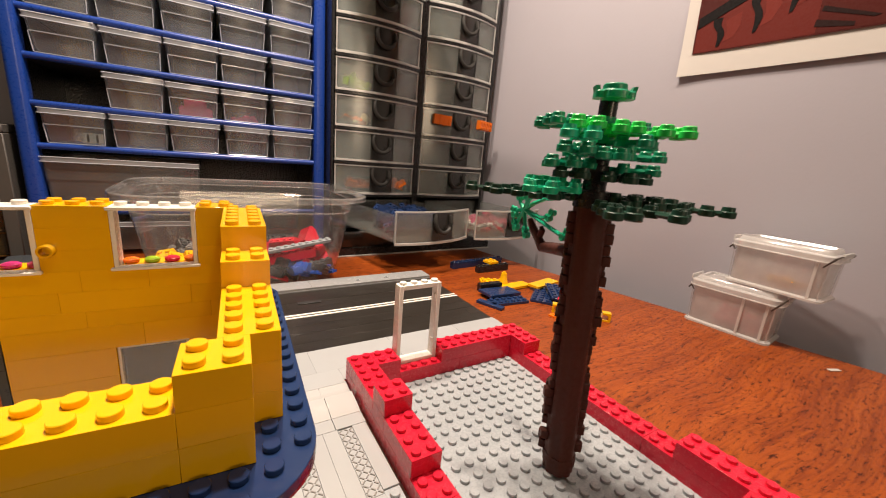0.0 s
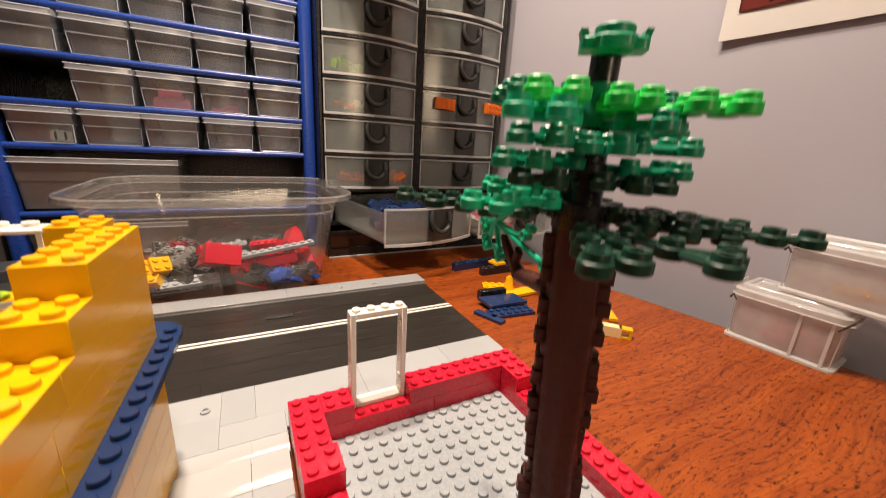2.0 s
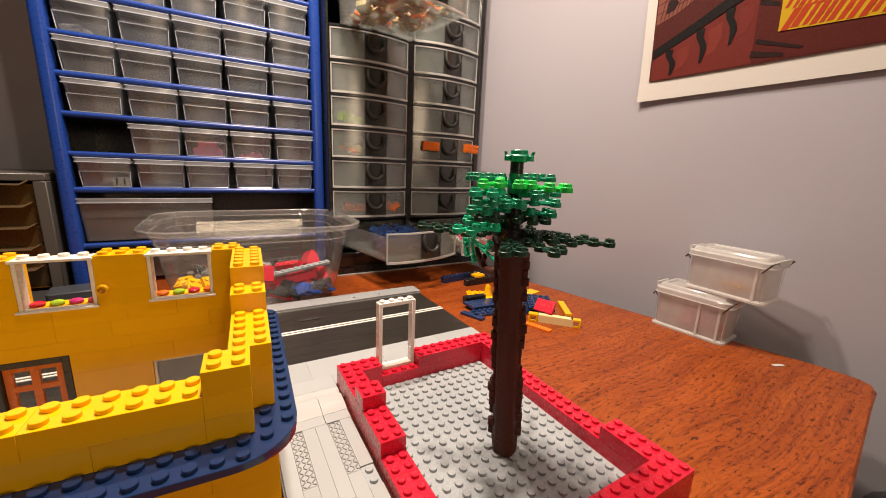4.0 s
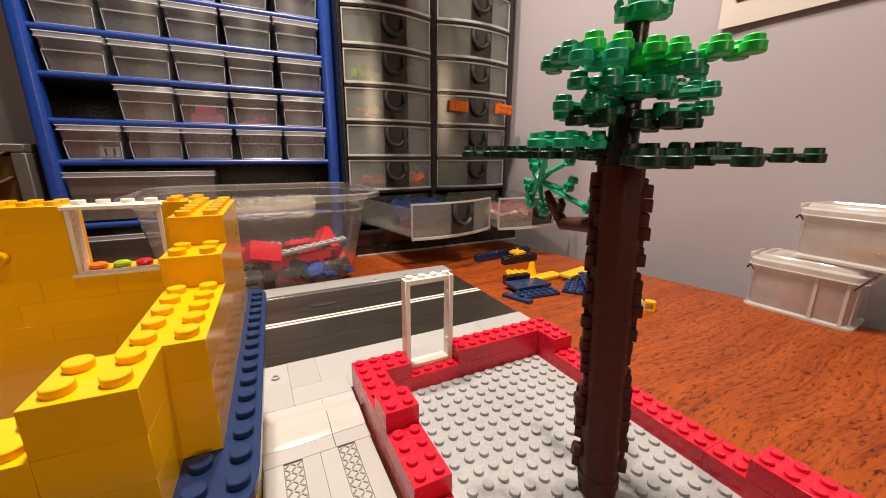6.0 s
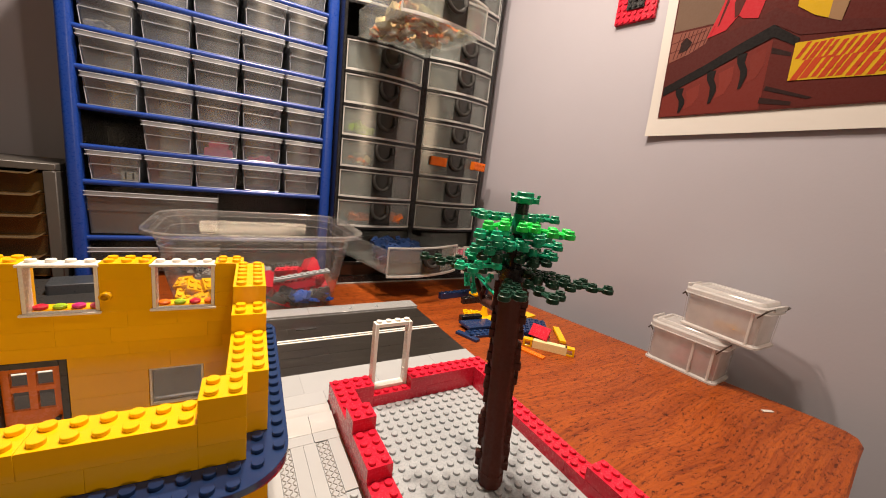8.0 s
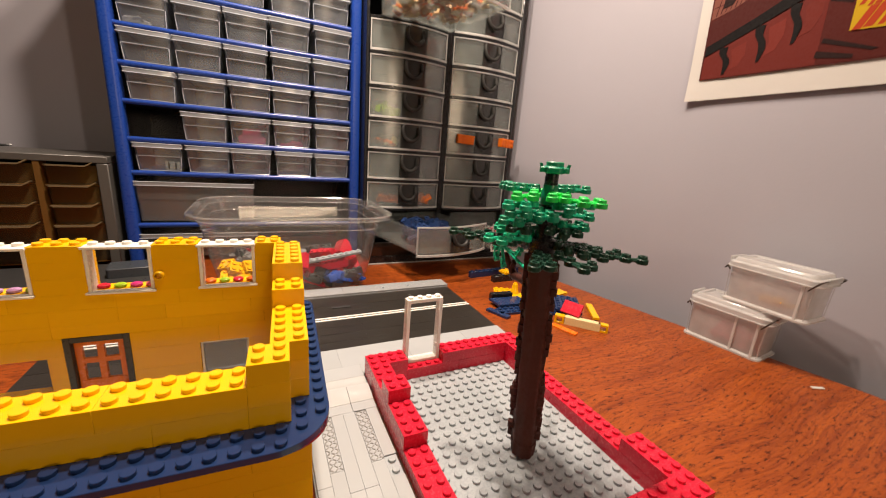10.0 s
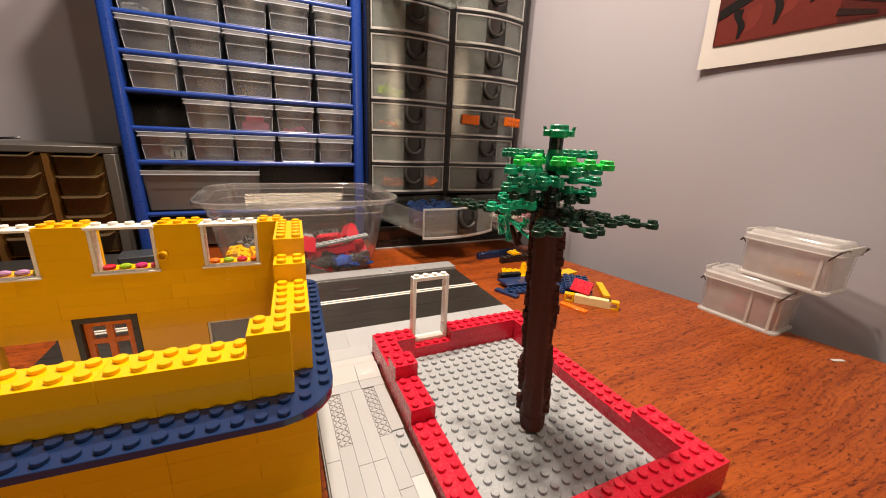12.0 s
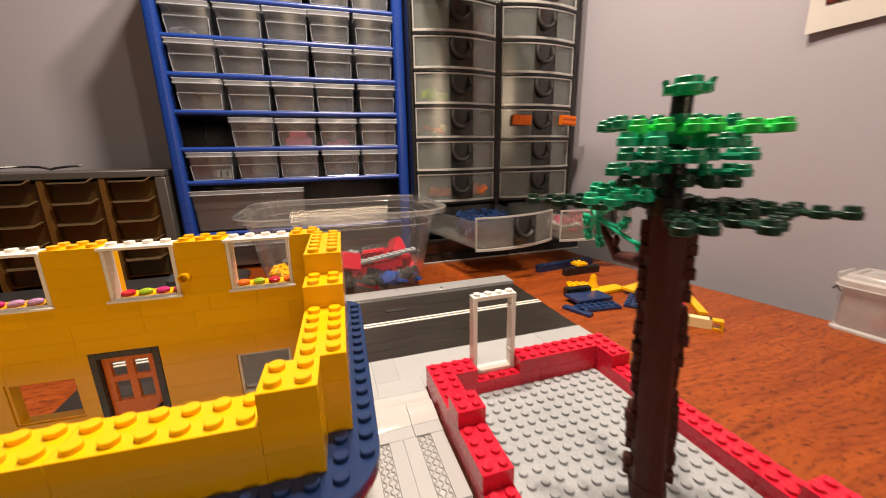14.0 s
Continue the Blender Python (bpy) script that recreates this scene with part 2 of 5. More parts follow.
def wall_material():
    m, nt, n, l, p = nodes_of("grey_painted_wall")
    t = texture(nt, "Noise", 3, 5)
    c = ramp(nt, t.outputs[0], [(0.3, (0.362, 0.352, 0.392)), (0.7, (0.392, 0.381, 0.422))])
    l.new(c.outputs[0], p.inputs["Base Color"])
    p.inputs["Roughness"].default_value = 0.5
    f = texture(nt, "Noise", 260, 4)
    bump(nt, f.outputs[0], 0.15, 0.0006, p)
    return m


WOOD, WALL = wood_material(), wall_material()
PAPER = plastic("poster_paper", (0.52, 0.50, 0.465), 0.5, 0.03)
CEIL = plastic("ceiling_paint", (0.75, 0.73, 0.70), 0.7, 0.03)
FLOORM = plastic("dark_carpet", (0.10, 0.09, 0.085), 0.9, 0.2)
STEEL = plastic("dark_wire", (0.055, 0.045, 0.036), 0.3)


# ---- mesh helpers ----
class Shape:
    """Gathers vertices and faces; m places what is added."""

    def __init__(self):
        self.v, self.f = [], []

    def add(self, vs, fs, m=None):
        o = len(self.v)
        self.v += [tuple(m @ Vector(p)) for p in vs] if m else [tuple(p) for p in vs]
        self.f += [tuple(i + o for i in q) for q in fs]
        return self

    def box(self, x0, y0, z0, x1, y1, z1, c=0.0, m=None):
        """A box with chamfered edges of width c."""
        if c <= 0:
            vs = [(x, y, z) for z in (z0, z1) for x, y in ((x0, y0), (x1, y0), (x1, y1), (x0, y1))]
            return self.add(vs, [(3, 2, 1, 0), (4, 5, 6, 7), (0, 1, 5, 4), (1, 2, 6, 5), (2, 3, 7, 6), (3, 0, 4, 7)], m)
        vs, ix = [], {}
        for sx in (0, 1):
            for sy in (0, 1):
                for sz in (0, 1):
                    X, Y, Z = (x0, x1)[sx], (y0, y1)[sy], (z0, z1)[sz]
                    dx, dy, dz = (c, -c)[sx], (c, -c)[sy], (c, -c)[sz]
                    for a, p in enumerate(((X, Y + dy, Z + dz), (X + dx, Y, Z + dz), (X + dx, Y + dy, Z))):
                        ix[sx, sy, sz, a] = len(vs)
                        vs.append(p)
        fs = []

        def face(keys, out):
            q = [ix[k] for k in keys]
            a, b, d = (Vector(vs[i]) for i in q[:3])
            fs.append(tuple(q) if (b - a).cross(d - b).dot(out) > 0 else tuple(reversed(q)))
        ring = ((0, 0), (1, 0), (1, 1), (0, 1))
        for s in (0, 1):
            w = 2 * s - 1
            face([(s, a, b, 0) for a, b in ring], Vector((w, 0, 0)))
            face([(a, s, b, 1) for a, b in ring], Vector((0, w, 0)))
            face([(a, b, s, 2) for a, b in ring], Vector((0, 0, w)))
        for s in (0, 1):
            for t in (0, 1):
                w, q = 2 * s - 1, 2 * t - 1
                face([(s, t, 0, 0), (s, t, 1, 0), (s, t, 1, 1), (s, t, 0, 1)], Vector((w, q, 0)))
                face([(s, 0, t, 0), (s, 1, t, 0), (s, 1, t, 2), (s, 0, t, 2)], Vector((w, 0, q)))
                face([(0, s, t, 1), (1, s, t, 1), (1, s, t, 2), (0, s, t, 2)], Vector((0, w, q)))
                for r in (0, 1):
                    face([(s, t, r, 0), (s, t, r, 1), (s, t, r, 2)], Vector((w, q, 2 * r - 1)))
        return self.add(vs, fs, m)

    def lathe(self, prof, n=20, m=None, cap0=False, cap1=True):
        """Turns a profile of (radius, height) about z."""
        vs = [(r * math.cos(2 * math.pi * i / n), r * math.sin(2 * math.pi * i / n), z) for r, z in prof for i in range(n)]
        fs = [(k * n + i, k * n + (i + 1) % n, (k + 1) * n + (i + 1) % n, (k + 1) * n + i) for k in range(len(prof) - 1) for i in range(n)]
        if cap1:
            fs.append(tuple((len(prof) - 1) * n + i for i in range(n)))
        if cap0:
            fs.append(tuple(reversed(range(n))))
        return self.add(vs, fs, m)

    def stud(self, x, y, z, n=20):
        return self.lathe([(0.0024, 0), (0.0024, 0.0015), (0.00222, 0.0017)], n, Matrix.Translation((x, y, z)))

    def prism(self, poly, z0, z1, m=None, c=0.0):
        """An upright prism on a counter-clockwise outline, its top edge chamfered by c."""
        n = len(poly)
        rings = [(poly, z0), (poly, z1)] if c <= 0 else [(poly, z0), (poly, z1 - c), (inset(poly, c), z1)]
        vs = [(x, y, z) for ring, z in rings for x, y in ring]
        k = len(rings)
        fs = [(j * n + i, j * n + (i + 1) % n, (j + 1) * n + (i + 1) % n, (j + 1) * n + i) for j in range(k - 1) for i in range(n)]
        fs += [tuple(reversed(range(n))), tuple((k - 1) * n + i for i in range(n))]
        return self.add(vs, fs, m)

    def tube(self, pts, r, n=8, m=None):
        """A round bar along points."""
        pts = [Vector(p) for p in pts]
        vs, fs = [], []
        for i, p in enumerate(pts):
            d = (pts[min(i + 1, len(pts) - 1)] - pts[max(i - 1, 0)]).normalized()
            s = d.cross(Vector((0, 0, 1)) if abs(d.z) < 0.9 else Vector((1, 0, 0))).normalized()
            t = d.cross(s)
            rr = r[i] if isinstance(r, (list, tuple)) else r
            vs += [p + rr * (math.cos(2 * math.pi * k / n) * s + math.sin(2 * math.pi * k / n) * t) for k in range(n)]
        for j in range(len(pts) - 1):
            fs += [(j * n + i, j * n + (i + 1) % n, (j + 1) * n + (i + 1) % n, (j + 1) * n + i) for i in range(n)]
        fs += [tuple(reversed(range(n))), tuple((len(pts) - 1) * n + i for i in range(n))]
        return self.add(vs, fs, m)

    def loops(self, rings, close_first=False, close_last=False, m=None):
        """Skins rings of equal length."""
        n = len(rings[0])
        vs = [p for r in rings for p in r]
        fs = [(j * n + i, j * n + (i + 1) % n, (j + 1) * n + (i + 1) % n, (j + 1) * n + i) for j in range(len(rings) - 1) for i in range(n)]
        if close_first:
            fs.append(tuple(reversed(range(n))))
        if close_last:
            fs.append(tuple((len(rings) - 1) * n + i for i in range(n)))
        return self.add(vs, fs, m)

    def mesh(self, name, material):
        me = bpy.data.meshes.new(name)
        me.from_pydata(self.v, [], self.f)
        me.update()
        me.polygons.foreach_set("use_smooth", [True] * len(me.polygons))
        me.set_sharp_from_angle(angle=radians(38))
        me.materials.append(material)
        return me


def inset(poly, c):
    """The outline moved inwards by c."""
    out, n = [], len(poly)
    for i in range(n):
        a, b, d = (Vector(poly[(i + k) % n]) for k in (-1, 0, 1))
        u, v = (b - a).normalized(), (d - b).normalized()
        nu, nv = Vector((-u.y, u.x)), Vector((-v.y, v.x))
        k = nu + nv
        out.append(tuple(b + k * (c / max(0.3, k.dot(nu)))))
    return out


def rounded(x0, y0, x1, y1, r, n=5):
    """A rectangle's outline with rounded corners, counter-clockwise."""
    pts = []
    for cx, cy, a in ((x1 - r, y0 + r, -90), (x1 - r, y1 - r, 0), (x0 + r, y1 - r, 90), (x0 + r, y0 + r, 180)):
        pts += [(cx + r * math.cos(radians(a + 90 * k / n)), cy + r * math.sin(radians(a + 90 * k / n))) for k in range(n + 1)]
    return pts


def part(name, shape, material, parent=None, label="", m=None):
    me = shape.mesh(name, material) if isinstance(shape, Shape) else shape
    ob = new(name, me)
    ob.parent = parent
    if m is not None:
        ob.matrix_basis = m
    return tagged(ob, label) if label else ob


def thing(name, label, category, m=None, group="", kind=""):
    ob = new(name)
    ob.empty_display_size = 0.01
    if m is not None:
        ob.matrix_basis = m
    return tagged(ob, label, category, group, kind)


BRICKS = {}


def brick_mesh(nx, ny, h, material, studs=True, c=0.00016):
    c = 0.00009 if material.name == "yellow_plastic" else c
    key = (nx, ny, round(h, 5), material.name, studs if isinstance(studs, bool) else tuple(studs))
    if key not in BRICKS:
        s = Shape()
        g = 0.00003
        s.box(g, g, 0, nx * U - g, ny * U - g, h, c)
        for i in range(int(nx)):
            for j in range(int(ny)):
                if studs is True or (studs and (i, j) in studs):
                    s.stud((i + 0.5) * U, (j + 0.5) * U, h)
        BRICKS[key] = s.mesh("brick", material)
    return BRICKS[key]


def brick(parent, material, x, y, z, nx, ny, h=B, studs=True, name="brick", label=""):
    """One building brick; x, y in studs, z in metres."""
    return part(name, brick_mesh(nx, ny, h, material, studs), material, parent, label, Matrix.Translation((x * U, y * U, z)))


def course(parent, material, x0, x1, y0, y1, z, sizes, studs=True, along="x"):
    """A course of bricks from x0 to x1 (or y0 to y1), of the lengths given in turn."""
    a, end, k = (x0, x1, 0) if along == "x" else (y0, y1, 0)
    while a < end - 0.01:
        n = min(sizes[k % len(sizes)], end - a)
        if along == "x":
            brick(parent, material, a, y0, z, n, y1 - y0, B, studs)
        else:
            brick(parent, material, x0, a, z, x1 - x0, n, B, studs)
        a += n
        k += 1

# ---- room ----
TOP = -0.004


def slab(name, x0, y0, z0, x1, y1, z1, material, label=""):
    ob = part(name, Shape().box(x0, y0, z0, x1, y1, z1), material)
    return tagged(ob, label, "", "", "structure")


EAST = pose(0.44, 0.0775, 0, 0, 0, 10)
slab("wall_east", 0, -2.15, -0.75, 0.08, 0.56, 1.7, WALL, "plain grey painted wall").matrix_basis = EAST
slab("wall_north", -2.2, 0.56, -0.75, 0.372, 0.64, 1.7, WALL, "plain grey painted wall")
slab("wall_west", -2.28, -2.0, -0.75, -2.2, 0.64, 1.7, WALL, "plain grey painted wall")
slab("wall_south", -2.28, -2.08, -0.75, 0.74, -2.0, 1.7, WALL, "plain grey painted wall")
slab("ceiling", -2.28, -2.08, 1.7, 0.78, 0.66, 1.76, CEIL, "plain white ceiling")
slab("floor", -2.28, -2.08, -0.8, 0.78, 0.66, -0.75, FLOORM, "dark carpeted floor")

# table: worn wood laminate, its corner rounded
table = thing("table", "worn orange-brown wood laminate table with scuffed edge", "table")
outline = [(-0.95, -0.402), (0.395, -0.2130), (0.421, -0.2100), (0.4335, -0.2045), (0.4385, -0.195), (0.4375, -0.172),
           (0.347, 0.225), (0.318, 0.375), (0.37, 0.40), (0.345, 0.552), (-0.95, 0.552)]
part("tabletop", Shape().prism(outline, TOP - 0.028, TOP, c=0.0015), WOOD, table)
for lx, ly in ((0.33, -0.13), (-0.85, -0.3), (-0.85, 0.48), (0.30, 0.47)):
    part("leg", Shape().box(lx - 0.02, ly - 0.02, -0.75, lx + 0.02, ly + 0.02, TOP - 0.028, 0.002), WOOD, table)

# black chair top beside the table's near edge
chair = thing("chair", "black padded chair pushed against the table", "chair")
part("seat", Shape().prism(rounded(0.26, -0.60, 0.432, -0.224, 0.04), -0.13, -0.075, c=0.012), BLACK, chair)
part("post", Shape().lathe([(0.02, -0.70), (0.02, -0.13)], 16, Matrix.Translation((0.34, -0.42, 0))), BLACK, chair)
part("foot", Shape().lathe([(0.14, -0.75), (0.13, -0.72), (0.02, -0.70)], 24, Matrix.Translation((0.27, -0.42, 0)), True), BLACK, chair)


# ---- blue rack with bins ----
def make_bin(name, w, h, d, material, label, plain=False):
    """A tapered frosted bin with a proud lip and a moulded ridge."""
    t = thing(name, label, "storage bin", None, "bins in the blue rack")
    s, taper = Shape(), 0.0012 if plain else w * 0.048
    rings = []
    for k, z in ((1.0, 0.0), (0.48, h * 0.56), (0.34, h * 0.57), (0.0, h)):
        rings.append([(x, y, z) for x, y in rounded(taper * k, 0.007 * k, w - taper * k, d - 0.004 * k, 0.004, 2)])
    s.loops(rings, True, False)
    inner = [[(x, y, z) for x, y in rounded(0.0012 + taper * k, 0.0012 + 0.007 * k, w - 0.0012 - taper * k, d - 0.0012, 0.004, 2)] for k, z in ((0, h), (1, 0.0012))]
    s.loops(inner, False, True)
    part("body", s, material, t)
    lip = Shape()
    o, i = rounded(-0.0012, -0.002, w + 0.0012, d + 0.001, 0.004, 2), rounded(0.0015, 0.0015, w - 0.0015, d - 0.0015, 0.004, 2)
    lip.loops([[(x, y, z) for x, y in q] for q, z in ((i, h - 0.0045), (o, h - 0.0045), (o, h + 0.0012), (i, h + 0.0012))])
    part("rim", lip, BINLIP, t, "paler moulded rim")
    # thin bright strips paint highlights on the rim's front
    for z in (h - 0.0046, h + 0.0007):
        part("rim_edge", Shape().box(-0.0008, -0.0026, z, w + 0.0008, -0.0016, z + 0.0008, 0.0002), BINGLINT, t)
    if plain:
        return t
    # painted glint lines down the front corners
    for x0, k in ((0.0006, 1), (w - 0.0006, -1)):
        part("side_edge", Shape().tube([(x0 + k * taper * 0.9, 0.0066, 0.001), (x0 + k * taper * 0.45, 0.0030, h * 0.56)], 0.0005, 5), BINGLINT, t)
    part("foot_edge", Shape().tube([(taper + 0.001, 0.0068, 0.0006), (w - taper - 0.001, 0.0068, 0.0006)], 0.0006, 5), BINLIP, t)
    part("ridge", Shape().box(0.0026, 0.0016, h * 0.550, w - 0.0026, 0.0032, h * 0.578), BINLIP, t)
    return t


RY = 0.385
RAILS = [0.053, 0.127, 0.172, 0.220, 0.2665, 0.312, 0.359, 0.406, 0.453, 0.499]
rack = thing("storage_rack", "tall blue plastic rack holding rows of frosted bins", "storage rack")
for x0, x1 in ((-0.246, -0.231), (0.064, 0.080)):
    part("post", Shape().prism(rounded(x0, RY - 0.008, x1, RY + 0.012, 0.005), TOP, 0.506, c=0.002), FRAMEBLUE, rack)
    part("side_panel", Shape().box(x0 + 0.004, RY + 0.0125, TOP, x1 - 0.004, RY + 0.15, 0.506), BLACK, rack)
for z in RAILS:
    part("rail", Shape().tube([(-0.232, RY - 0.001, z), (0.066, RY - 0.001, z)], 0.0036, 10), FRAMEBLUE, rack)
    part("shelf", Shape().box(-0.234, RY + 0.003, z - 0.003, 0.067, RY + 0.148, z - 0.0005), DARK, rack)
part("back_panel", Shape().box(-0.236, RY + 0.146, TOP, 0.069, RY + 0.150, 0.506), BLACK, rack)

proto = make_bin("storage_bin", 0.0545, 0.0365, 0.11, BINCLEAR, "small frosted grey plastic bin on a blue rack shelf")
rnd = random.Random(5)
first = True
for r, z in enumerate(RAILS[1:-1]):
    for k in range(5):
        if r == 1 and k == 0:
            continue
        hgt = RAILS[r + 2] - z
        m = pose(-0.2265 + 0.0585 * k + rnd.uniform(-0.0015, 0.0015), RY - 0.006 + rnd.uniform(-0.004, 0.003), z + 0.0032, 0, 0, rnd.uniform(-1.6, 1.6))
        if first:
            proto.matrix_basis, first = m, False
        else:
            copy_thing(proto, m)


def heap(name, label, category, x0, y0, x1, y1, z, n, mats, seed, hmax=0.02, size=0.012, at=None):
    """Loose toy parts in a heap, each part a mesh of its own."""
    t, rr = thing(name, label, category, at), random.Random(seed)
    for i in range(n):
        nx, ny = rr.choice(((1, 2), (2, 2), (2, 3), (1, 4), (2, 4), (1, 1)))
        mt = rr.choice(mats)
        hh = rr.choice((P, B))
        f = rr.random()
        m = pose(rr.uniform(x0, x1), rr.uniform(y0, y1), z + 0.002 + f * hmax, rr.uniform(-25, 25), rr.uniform(-25, 25), rr.uniform(0, 360))
        part("brick", brick_mesh(nx, ny, hh, mt), mt, t, "", m @ Matrix.Scale(size / 0.012, 4) @ Matrix.Translation((-nx * U / 2, -ny * U / 2, 0)))
    return t


# pink parts in three of the bins
for label, bricks in (("pink toy bricks inside a frosted bin", ((-0.100, 0.1765, 3, 2, B, 0), (-0.079, 0.1765, 2, 2, B, 8), (-0.094, 0.1868, 3, 2, B, -6))),
                      ("a few pink toy plates inside a frosted bin", ((-0.042, 0.1765, 4, 2, P, 4), (-0.028, 0.1800, 2, 2, P, -10), (-0.016, 0.1765, 1, 2, P, 20))),
                      ("pink toy bricks inside a high frosted bin", ((-0.042, 0.4100, 3, 2, P, 3), (-0.026, 0.4100, 2, 2, B, -5), (-0.040, 0.4136, 2, 2, P, 14)))):
    pinks = thing("toy_bricks", label, "toy bricks")
    for x, z, nx, ny, hh, turn in bricks:
        part("brick", brick_mesh(nx, ny, hh, PINK), PINK, pinks, "", pose(x, 0.3915, z, 0, 0, turn))
heap("toy_bricks", "white toy parts inside a frosted bin", "toy bricks", -0.215, 0.398, -0.185, 0.41, 0.315, 7, (WHITE, GREY), 6, 0.004, 0.007)
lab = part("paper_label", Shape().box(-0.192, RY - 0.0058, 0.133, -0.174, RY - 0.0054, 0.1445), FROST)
tagged(lab, "small pale label with two painted reflection stripes on a bin", "label")
# two dark bars modelled in place of window reflections
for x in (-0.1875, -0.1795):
    part("stripe", Shape().box(x - 0.0009, RY - 0.0062, 0.1350, x + 0.0009, RY - 0.0059, 0.1430), DARK, lab, "dark stripe painting a window reflection")

# wide drawers low in the rack
for zz, w in ((0.0585, 0.148), (0.003, 0.150)):
    big = make_bin("wide_bin", w, 0.056 if zz > 0.05 else 0.036, 0.12, FROSTBOX, "wide frosted grey drawer low in the blue rack", True)
    big.matrix_basis = pose(-0.2305, RY - 0.004, zz)


# ---- drawer towers ----
def bow(x0, x1, y, b, n=10):
    """Points from x0 to x1 that bulge towards -y by b."""
    return [(x0 + (x1 - x0) * i / n, y - b * (1 - (2 * i / n - 1) ** 2)) for i in range(n + 1)]


DW, DH, DD = 0.129, 0.041, 0.148


def drawer_meshes():
    s = Shape()
    f0, f1 = bow(0, DW, 0, 0.012), bow(0.002, DW - 0.002, 0.0022, 0.0115)
    n = len(f0)
    for pts, flip in ((f0, False), (f1, True)):
        vs = [(x, y, z) for z in (0.0, DH) for x, y in pts]
        fs = [(i, i + 1, n + i + 1, n + i) for i in range(n - 1)]
        s.add(vs, [tuple(reversed(q)) for q in fs] if flip else fs)
    s.add([(x, y, DH) for x, y in f0] + [(x, y, DH) for x, y in f1], [(i, i + 1, n + i + 1, n + i) for i in range(n - 1)])
    edge = Shape()
    for z in (DH - 0.0016,):
        e0, e1 = bow(-0.0003, DW + 0.0003, -0.0006, 0.0122), bow(0, DW, 0.0016, 0.0118)
        edge.add([(x, y, z) for x, y in e0] + [(x, y, z + 0.002) for x, y in e0] + [(x, y, z + 0.002) for x, y in e1] + [(x, y, z) for x, y in e1],
                 [(k * n + i, k * n + i + 1, ((k + 1) % 4) * n + i + 1, ((k + 1) % 4) * n + i) for k in range(4) for i in range(n - 1)])
    for x in (0.0, DW - 0.0016):
        edge.box(x, -0.0008, 0.001, x + 0.0016, 0.0012, DH - 0.0018)
    tray = Shape()
    tray.loops([[(x, y, z) for x, y in rounded(0.003 + k, 0.0026 + k, DW - 0.003 - k, DD - k, 0.003, 2)] for k, z in ((0.001, 0.0), (0, DH - 0.006), (0.0018, DH - 0.006), (0.0026, 0.0018))], True, True)
    lip = Shape()
    a, b = bow(-0.0005, DW + 0.0005, -0.0016, 0.0128), bow(0, DW, 0.0004, 0.0118)
    for z in (-0.0022,):
        lip.add([(x, y, z) for x, y in a] + [(x, y, z + 0.003) for x, y in a] + [(x, y, z + 0.003) for x, y in b] + [(x, y, z) for x, y in b],
                [(k * n + i, k * n + i + 1, ((k + 1) % 4) * n + i + 1, ((k + 1) % 4) * n + i) for k in range(4) for i in range(n - 1)])
    # middle panel, a dark sheet in front that paints the recess's shade
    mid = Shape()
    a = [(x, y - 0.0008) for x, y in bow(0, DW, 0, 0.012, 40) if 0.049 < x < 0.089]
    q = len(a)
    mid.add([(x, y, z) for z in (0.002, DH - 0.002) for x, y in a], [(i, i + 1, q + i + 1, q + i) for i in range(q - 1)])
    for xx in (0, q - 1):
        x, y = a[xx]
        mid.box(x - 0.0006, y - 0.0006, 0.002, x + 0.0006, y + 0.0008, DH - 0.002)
    hd = Shape()
    hd.tube([(DW / 2 + 0.003 + 0.0142 * math.cos(radians(t)), -0.0150 - 0.003 * math.sin(radians(t - 180)), DH * 0.70 + 0.0160 * math.sin(radians(t))) for t in range(145, 396, 20)], [0.0018] + [0.0029] * 11 + [0.0018], 8)
    return [(nm, sh.mesh(nm, mt)) for nm, sh, mt in (("drawer", s, FROST), ("tray", tray, FROST), ("lip", lip, LIPCLEAR), ("edge", edge, LIPCLEAR), ("middle_panel", mid, FROSTSHADE), ("handle", hd, HANDLE))]


DRAWER = drawer_meshes()


def drawer(parent, m):
    d = part("drawer", DRAWER[0][1], None, parent, "", m)
    for nm, me in DRAWER[1:]:
        part(nm, me, None, d, "black loop handle" if nm == "handle" else "")
    return d


